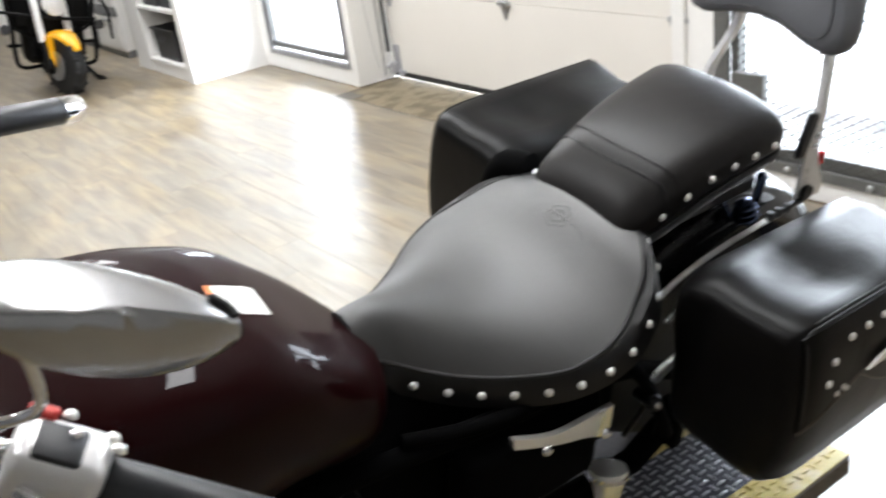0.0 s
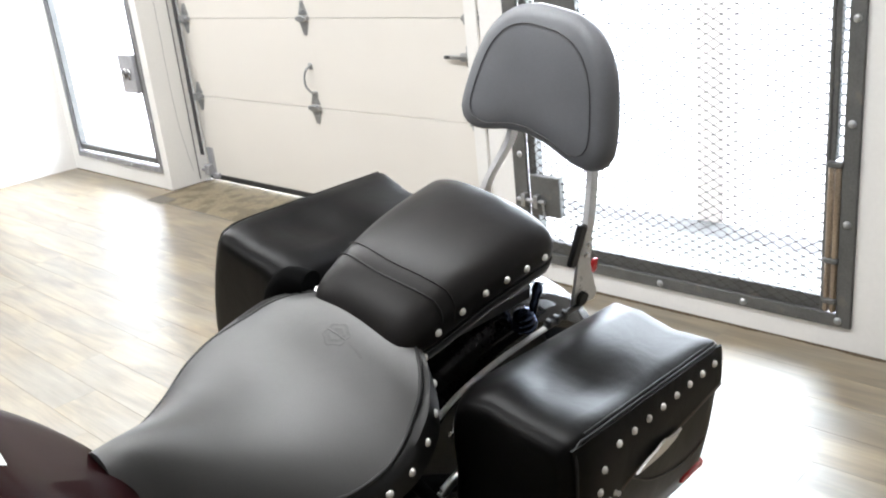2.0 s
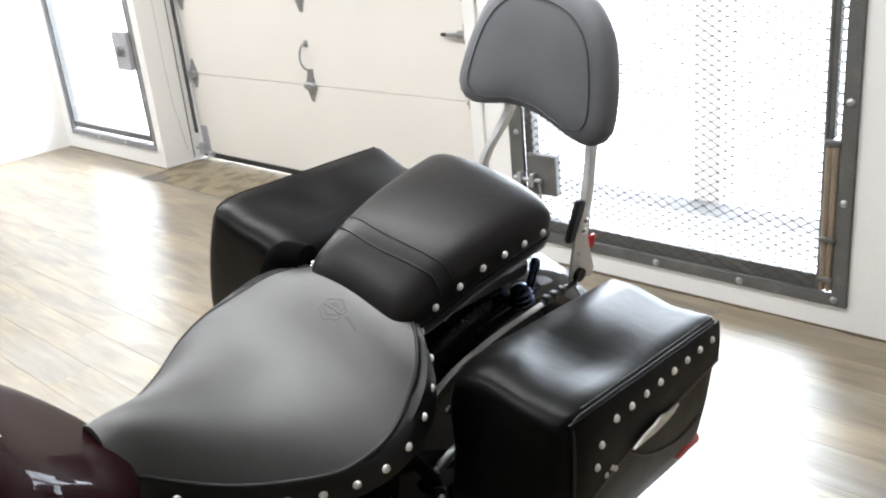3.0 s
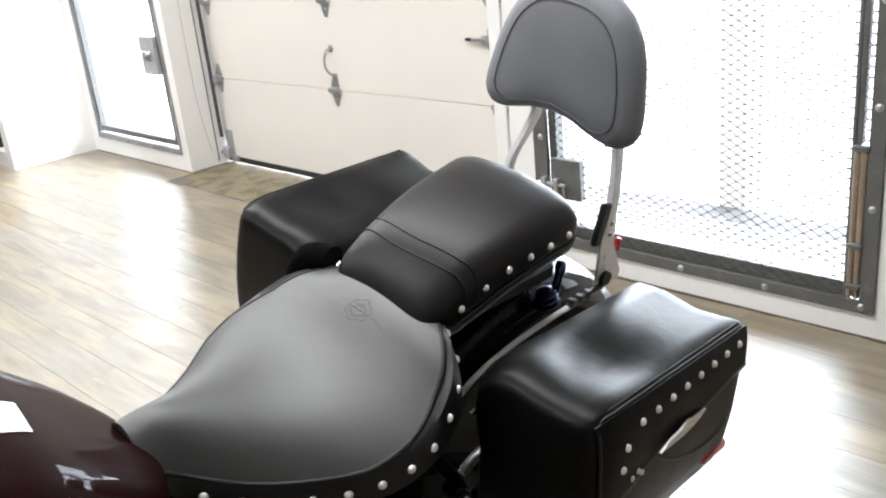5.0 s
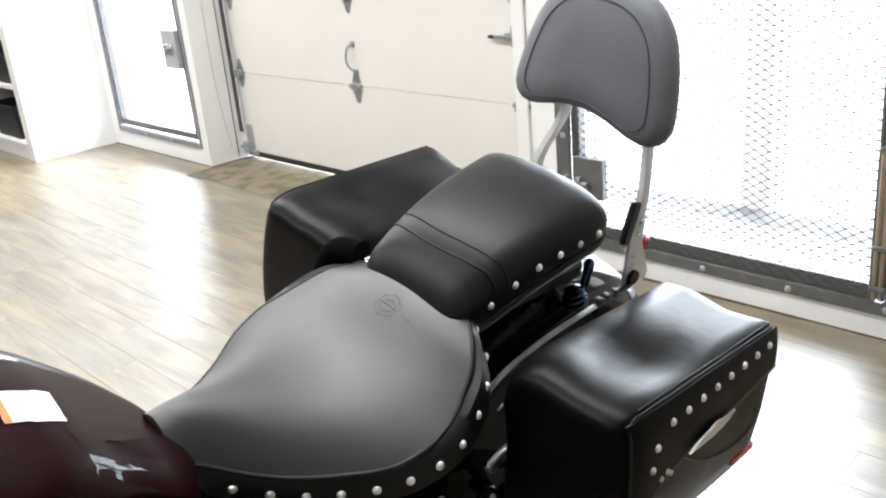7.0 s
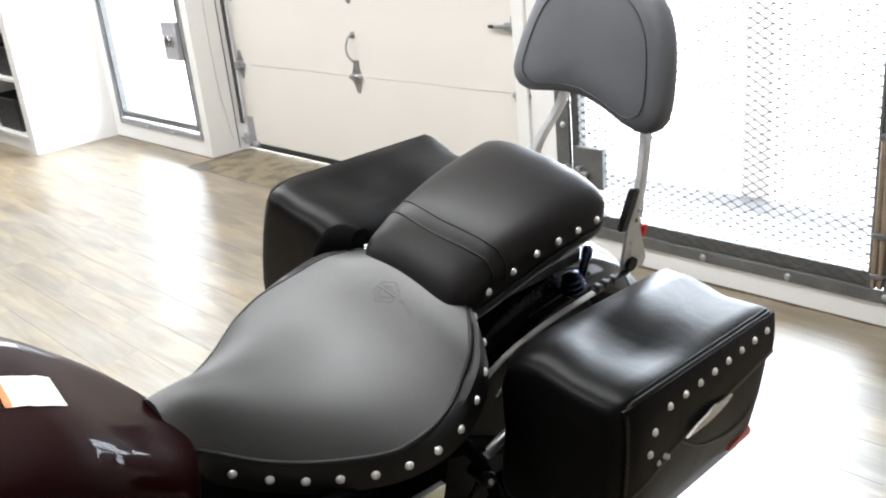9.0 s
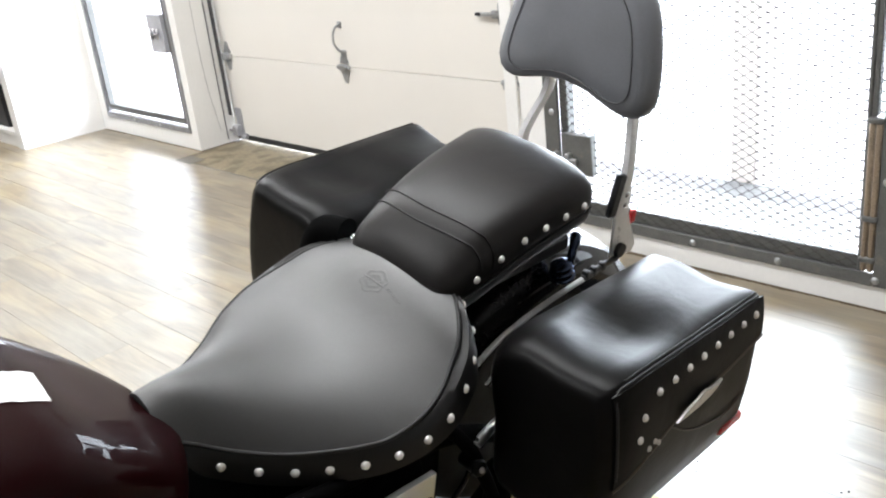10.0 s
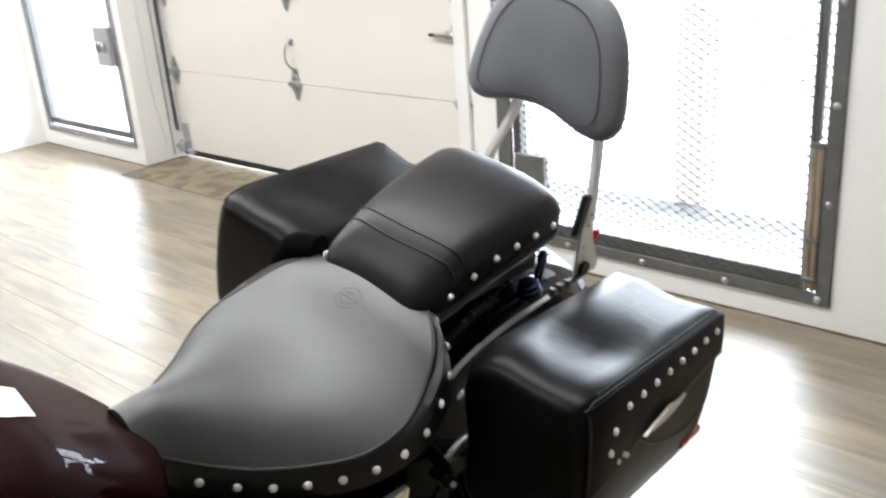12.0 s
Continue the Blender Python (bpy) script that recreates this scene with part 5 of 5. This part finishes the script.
# ---- the yellow motorcycle at the west end, facing the room ----
yb = thing("motorcycle", pose(-3.78, -1.79, 0, -8, 0, -9), "black motorcycle with a yellow front fender on its side stand", "motorcycle")
STEER = Matrix.Translation((-0.1, 0, 0)) @ Matrix.Rotation(radians(25), 4, "Z") @ Matrix.Translation((0.1, 0, 0))


def Y(a, b, c):
    """a: ahead, b: to its left, c: up."""
    return Vector((a, b, c))


def steered(bm, low=1.0):
    bmesh.ops.scale(bm, vec=(low, 1.0, low), verts=bm.verts)
    bmesh.ops.transform(bm, verts=bm.verts, matrix=STEER)
    return bm


ywheel = part("front_wheel", steered(lathe(bmesh.new(), Y(0, -0.065, 0.305), (0, 1, 0), [(0.0, 0.20), (0.0, 0.25), (0.015, 0.28), (0.045, 0.302), (0.085, 0.302), (0.115, 0.28), (0.13, 0.25), (0.13, 0.20)], 44), 0.84), TYRE, yb, "black front tyre")
part("rim", steered(lathe(bmesh.new(), Y(0, -0.05, 0.305), (0, 1, 0), [(0, 0.03), (0, 0.205), (0.1, 0.205), (0.1, 0.03)], 32), 0.84), UNDERBLACK, ywheel)
for k in range(14):
    t = 2 * math.pi * (k + 0.5) / 14
    for s in (1, -1):
        bm = tube(bmesh.new(), [Y(0.285 * math.cos(t), s * 0.02, 0.305 + 0.285 * math.sin(t)), Y(0.293 * math.cos(t + 0.1), s * 0.055, 0.305 + 0.293 * math.sin(t + 0.1))], 0.014, 10)
        part("tread_block", steered(bm, 0.84), TYRE, ywheel)
for s in (1, -1):
    part("brake_disc", steered(lathe(bmesh.new(), Y(0, s * 0.085, 0.305), (0, 1, 0), [(-0.003, 0.07), (-0.003, 0.145), (0.003, 0.145), (0.003, 0.07)], 28), 0.84), STEEL, ywheel)
    part("caliper", steered(boxed(-0.11, -0.04, s * 0.09 - 0.03, s * 0.09 + 0.03, 0.22, 0.36, bevel=0.015), 0.84), UNDERBLACK, yb, "black brake caliper")
rings = []
for i in range(24):
    t = radians(128 - 98 * i / 23)
    ring = []
    for k in range(11):
        q = -1 + k / 5
        wide = 0.092 * (1 - 0.72 * max(0, (i - 12) / 11) ** 1.3)
        rr = 0.318 + 0.03 * (1 - q * q) ** 0.5 - 0.03 * abs(q) ** 4
        ring.append(Y(rr * math.cos(t), wide * q, 0.305 + rr * math.sin(t)))
    rings.append(ring + [p - Vector((math.cos(t), 0, math.sin(t))) * 0.006 for p in reversed(ring)])
part("front_fender", steered(loft(bmesh.new(), rings), 0.84), YELLOW, yb, "glossy yellow front fender", smooth=50)
for s in (1, -1):
    bm = bmesh.new()
    loft(bm, [[Y(-0.13, s * 0.095 + d, 0.585), Y(-0.01, s * 0.095 + d, 0.60), Y(0.0, s * 0.105 + d, 0.42), Y(0.0, s * 0.105 + d, 0.30), Y(-0.05, s * 0.105 + d, 0.29), Y(-0.08, s * 0.10 + d, 0.42)] for d in (-0.026, 0.022)])
    part("fork_guard", steered(bm, 0.84), YELLOW, yb, "yellow fork guard")
    part("fork_leg", steered(tube(bmesh.new(), [Y(0.0, s * 0.13, 0.24), Y(-0.07, s * 0.125, 0.42), Y(-0.08, s * 0.125, 0.45)], 0.032, 14)), UNDERBLACK, yb)
    part("fork_tube", steered(tube(bmesh.new(), [Y(-0.075, s * 0.125, 0.42), Y(-0.19, s * 0.125, 1.0)], 0.030, 14)), ALU, yb, "bright fork tube")
    bm = tube(bmesh.new(), spline([Y(-0.33, s * 0.12, 0.22), Y(-0.24, s * 0.26, 0.22), Y(-0.22, s * 0.315, 0.26), Y(-0.22, s * 0.32, 0.60), Y(-0.25, s * 0.33, 0.80), Y(-0.34, s * 0.14, 0.82)], 24), 0.017, 10)
    part("crash_bar", bm, UNDERBLACK, yb, "black tubular crash bar")
    bm = tube(bmesh.new(), spline([Y(-0.22, s * 0.31, 0.56), Y(-0.24, s * 0.22, 0.50), Y(-0.34, s * 0.12, 0.46)], 10), 0.014, 10)
    part("crash_brace", bm, UNDERBLACK, yb)
    part("fog_lamp", lathe(bmesh.new(), Y(-0.22, s * 0.37, 0.55), (1, 0, 0), [(0, 0.01), (0.0, 0.03), (0.04, 0.042), (0.06, 0.04), (0.062, 0.005)], 16), PLASTIC, yb)
    part("shroud", boxed(-0.52, -0.27, s * 0.22 - 0.11, s * 0.22 + 0.11, 0.52, 1.05, bevel=0.06, seg=3), UNDERBLACK, yb, "black side shroud")
    part("foot_peg", tube(bmesh.new(), [Y(-0.62, s * 0.16, 0.36), Y(-0.62, s * 0.36, 0.36)], 0.016, 10), UNDERBLACK, yb)
    part("handlebar", steered(tube(bmesh.new(), spline([Y(-0.28, s * 0.05, 1.05), Y(-0.30, s * 0.2, 1.12), Y(-0.36, s * 0.42, 1.1)], 12), 0.014, 8)), UNDERBLACK, yb)
    part("hand_guard", steered(boxed(-0.33, -0.28, s * 0.36 - 0.11, s * 0.36 + 0.11, 0.95, 1.14, bevel=0.03)), PLASTIC, yb)
    part("lever_cable", steered(tube(bmesh.new(), spline([Y(-0.28, s * 0.34, 1.06), Y(-0.16, s * 0.26, 0.92), Y(-0.16, s * 0.16, 0.80), Y(-0.24, s * 0.06, 0.78)], 14), 0.008, 8)), PLASTIC, yb)
    part("turn_signal", steered(boxed(-0.22, -0.16, s * 0.25 - 0.035, s * 0.25 + 0.035, 0.80, 0.85, bevel=0.012)), PLASTIC, yb)
part("hanging_strap", tube(bmesh.new(), spline([Y(-0.40, 0.28, 0.70), Y(-0.35, 0.345, 0.56), Y(-0.33, 0.365, 0.33)], 10), 0.012, 10), UNDERBLACK, yb)
part("hanging_strap", tube(bmesh.new(), spline([Y(-0.40, 0.28, 0.88), Y(-0.37, 0.46, 0.68), Y(-0.35, 0.487, 0.40)], 12), 0.012, 10), UNDERBLACK, yb)
part("engine", boxed(-0.75, -0.29, -0.25, 0.25, 0.24, 0.85, bevel=0.05), UNDERBLACK, yb, "black engine")
for k in range(6):
    part("cooling_fin", boxed(-0.31, -0.27, -0.17, 0.17, 0.30 + 0.03 * k, 0.312 + 0.03 * k, bevel=0.003), UNDERBLACK, yb)
part("radiator", boxed(-0.30, -0.24, -0.18, 0.18, 0.50, 0.78, bevel=0.008), UNDERBLACK, yb)
part("crash_crossbar", tube(bmesh.new(), spline([Y(-0.16, -0.42, 0.70), Y(-0.06, 0, 0.635), Y(-0.16, 0.34, 0.60)], 12), 0.014, 10), UNDERBLACK, yb)
part("steering_cover", steered(boxed(-0.30, -0.17, -0.10, 0.10, 0.62, 0.80, bevel=0.02)), UNDERBLACK, yb)
part("tank", lathe(bmesh.new(), Y(-0.86, 0, 0.96), (1, 0, 0.1), [(0, 0.04), (0.05, 0.12), (0.2, 0.17), (0.4, 0.16), (0.5, 0.10), (0.52, 0.02)], 24), YELLOW, yb, "yellow fuel tank")
part("seat", boxed(-1.4, -0.80, -0.13, 0.13, 0.80, 0.90, bevel=0.04), PILLION, yb)
part("headlamp", steered(lathe(bmesh.new(), Y(-0.06, 0, 0.745), (1, 0, 0), [(-0.1, 0.02), (-0.08, 0.07), (0.0, 0.092), (0.03, 0.092), (0.035, 0.082), (0.03, 0.05), (0.035, 0.045), (0.04, 0.005)], 28)), ALU, yb, "round chrome headlamp")
rear = part("rear_wheel", lathe(bmesh.new(), Y(-1.45, -0.075, 0.305), (0, 1, 0), [(0.0, 0.03), (0.0, 0.25), (0.02, 0.285), (0.05, 0.305), (0.1, 0.305), (0.13, 0.285), (0.15, 0.25), (0.15, 0.03)], 40), TYRE, yb)
bm = tube(bmesh.new(), [Y(-0.55, 0.14, 0.30), Y(-0.42, 0.32, 0.075), Y(-0.38, 0.365, 0.066)], [0.016, 0.015, 0.017], 8)
box(bm, -0.42, -0.34, 0.32, 0.39, 0.053, 0.066, bevel=0.003)
part("side_stand", bm, UNDERBLACK, yb, "black side stand")


# ---- specks of grit on the floor ----
grit = random.Random(11)
bm = bmesh.new()
for cx, cy, n in ((3.28, -1.49, 4), (3.335, -1.38, 3), (3.29, -1.60, 3), (3.72, -1.35, 3), (3.98, -1.62, 3)):
    for k in range(n):
        x, y, r = cx + grit.uniform(-0.08, 0.08), cy + grit.uniform(-0.06, 0.06), grit.uniform(0.0015, 0.004)
        dome(bm, (x, y, 0.0002), (grit.uniform(-0.2, 0.2), grit.uniform(-0.2, 0.2), 1), r, 0.5, rings=2, sides=6)
tagged(part("floor_grit", bm, RUBBER), "scattered dark specks of grit on the plank floor", "grit", kind="stuff")

# brown dirt gathered where the floor meets the north wall and the door jamb
bm = bmesh.new()
for a, e, level in (((CORNER + 0.01, WY), (JAMB_L, WY), 0.0008), ((JAMB_L, WY), (JAMB_L, -0.02), 0.0006), ((JAMB_R, WY), (EAST, WY), 0.0008)):
    a, e = Vector((*a, level)), Vector((*e, level))
    out = Vector((0, -1, 0)) if a.y == e.y else Vector((1, 0, 0))
    n = int((e - a).length / 0.025)
    wide, rows = 0.006, []
    for k in range(n + 1):
        wide = min(0.020, max(0.002, wide + grit.uniform(-0.005, 0.005)))
        p = a + (e - a) * (k / n)
        rows.append((bm.verts.new(p + Vector((0, 0, 0.003))), bm.verts.new(p + out * wide * 0.4 + Vector((0, 0, 0.0012))), bm.verts.new(p + out * wide)))
    for r0, r1 in zip(rows, rows[1:]):
        for k in range(2):
            bm.faces.new((r0[k], r0[k + 1], r1[k + 1], r1[k]))
tagged(part("floor_dirt", bm, DIRT), "brown dirt gathered along the foot of the wall", "dirt", kind="stuff")


# ---- floor planks, last ----
rnd = random.Random(4)
PW, PL = 0.18, 1.22
shapes = {}


def plank_mesh(length, wide):
    key = (round(length, 3), round(wide, 3))
    if key not in shapes:
        bm = bmesh.new()
        a, b, e = length / 2 - 0.0001, wide / 2 - 0.0003, 0.0004
        low = [bm.verts.new((p * a, q * b, -0.006)) for p, q in ((-1, -1), (1, -1), (1, 1), (-1, 1))]
        mid = [bm.verts.new((p * a, q * b, -0.0016)) for p, q in ((-1, -1), (1, -1), (1, 1), (-1, 1))]
        top = [bm.verts.new((p * (a - e), q * (b - e), 0.0)) for p, q in ((-1, -1), (1, -1), (1, 1), (-1, 1))]
        bm.faces.new(top)
        for r0, r1 in ((low, mid), (mid, top)):
            for k in range(4):
                bm.faces.new((r0[k], r0[(k + 1) % 4], r1[(k + 1) % 4], r1[k]))
        me = bpy.data.meshes.new("plank")
        bm.to_mesh(me)
        bm.free()
        me.materials.append(PLANK)
        shapes[key] = me
    return shapes[key]


far = bmesh.new()
row = 0
y = -0.505
while y > SOUTH + 0.01:
    x = WEST - rnd.choice((0.0, 0.3, 0.61, 0.9))
    while x < EAST:
        a, b = max(x, WEST), min(x + PL, EAST)
        if b - a > 0.05:
            cx, cy = (a + b) / 2, y - PW / 2
            if -4.6 < cx < 5.0 and -4.3 < cy:
                ob = new("plank", plank_mesh(b - a, PW))
                ob.location = (cx, cy, 0)
                ob.parent = floor
            elif cy > -6.4:
                box(far, a + 0.001, b - 0.001, y - PW + 0.001, y - 0.001, -0.006, 0)
        x += PL
    y -= PW
for a, b in ((CORNER, JAMB_L + 0.01), (JAMB_R, JAMB_R + 1.22), (JAMB_R + 1.22, JAMB_R + 2.44), (JAMB_R + 2.44, EAST), ):
    ob = new("plank", plank_mesh(b - a, WY + 0.505))
    ob.location = ((a + b) / 2, (WY - 0.505) / 2, 0)
    ob.parent = floor
rest = part("far_planks", far, PLANK, floor)
tagged(rest, "greige planks further off", kind="stuff")
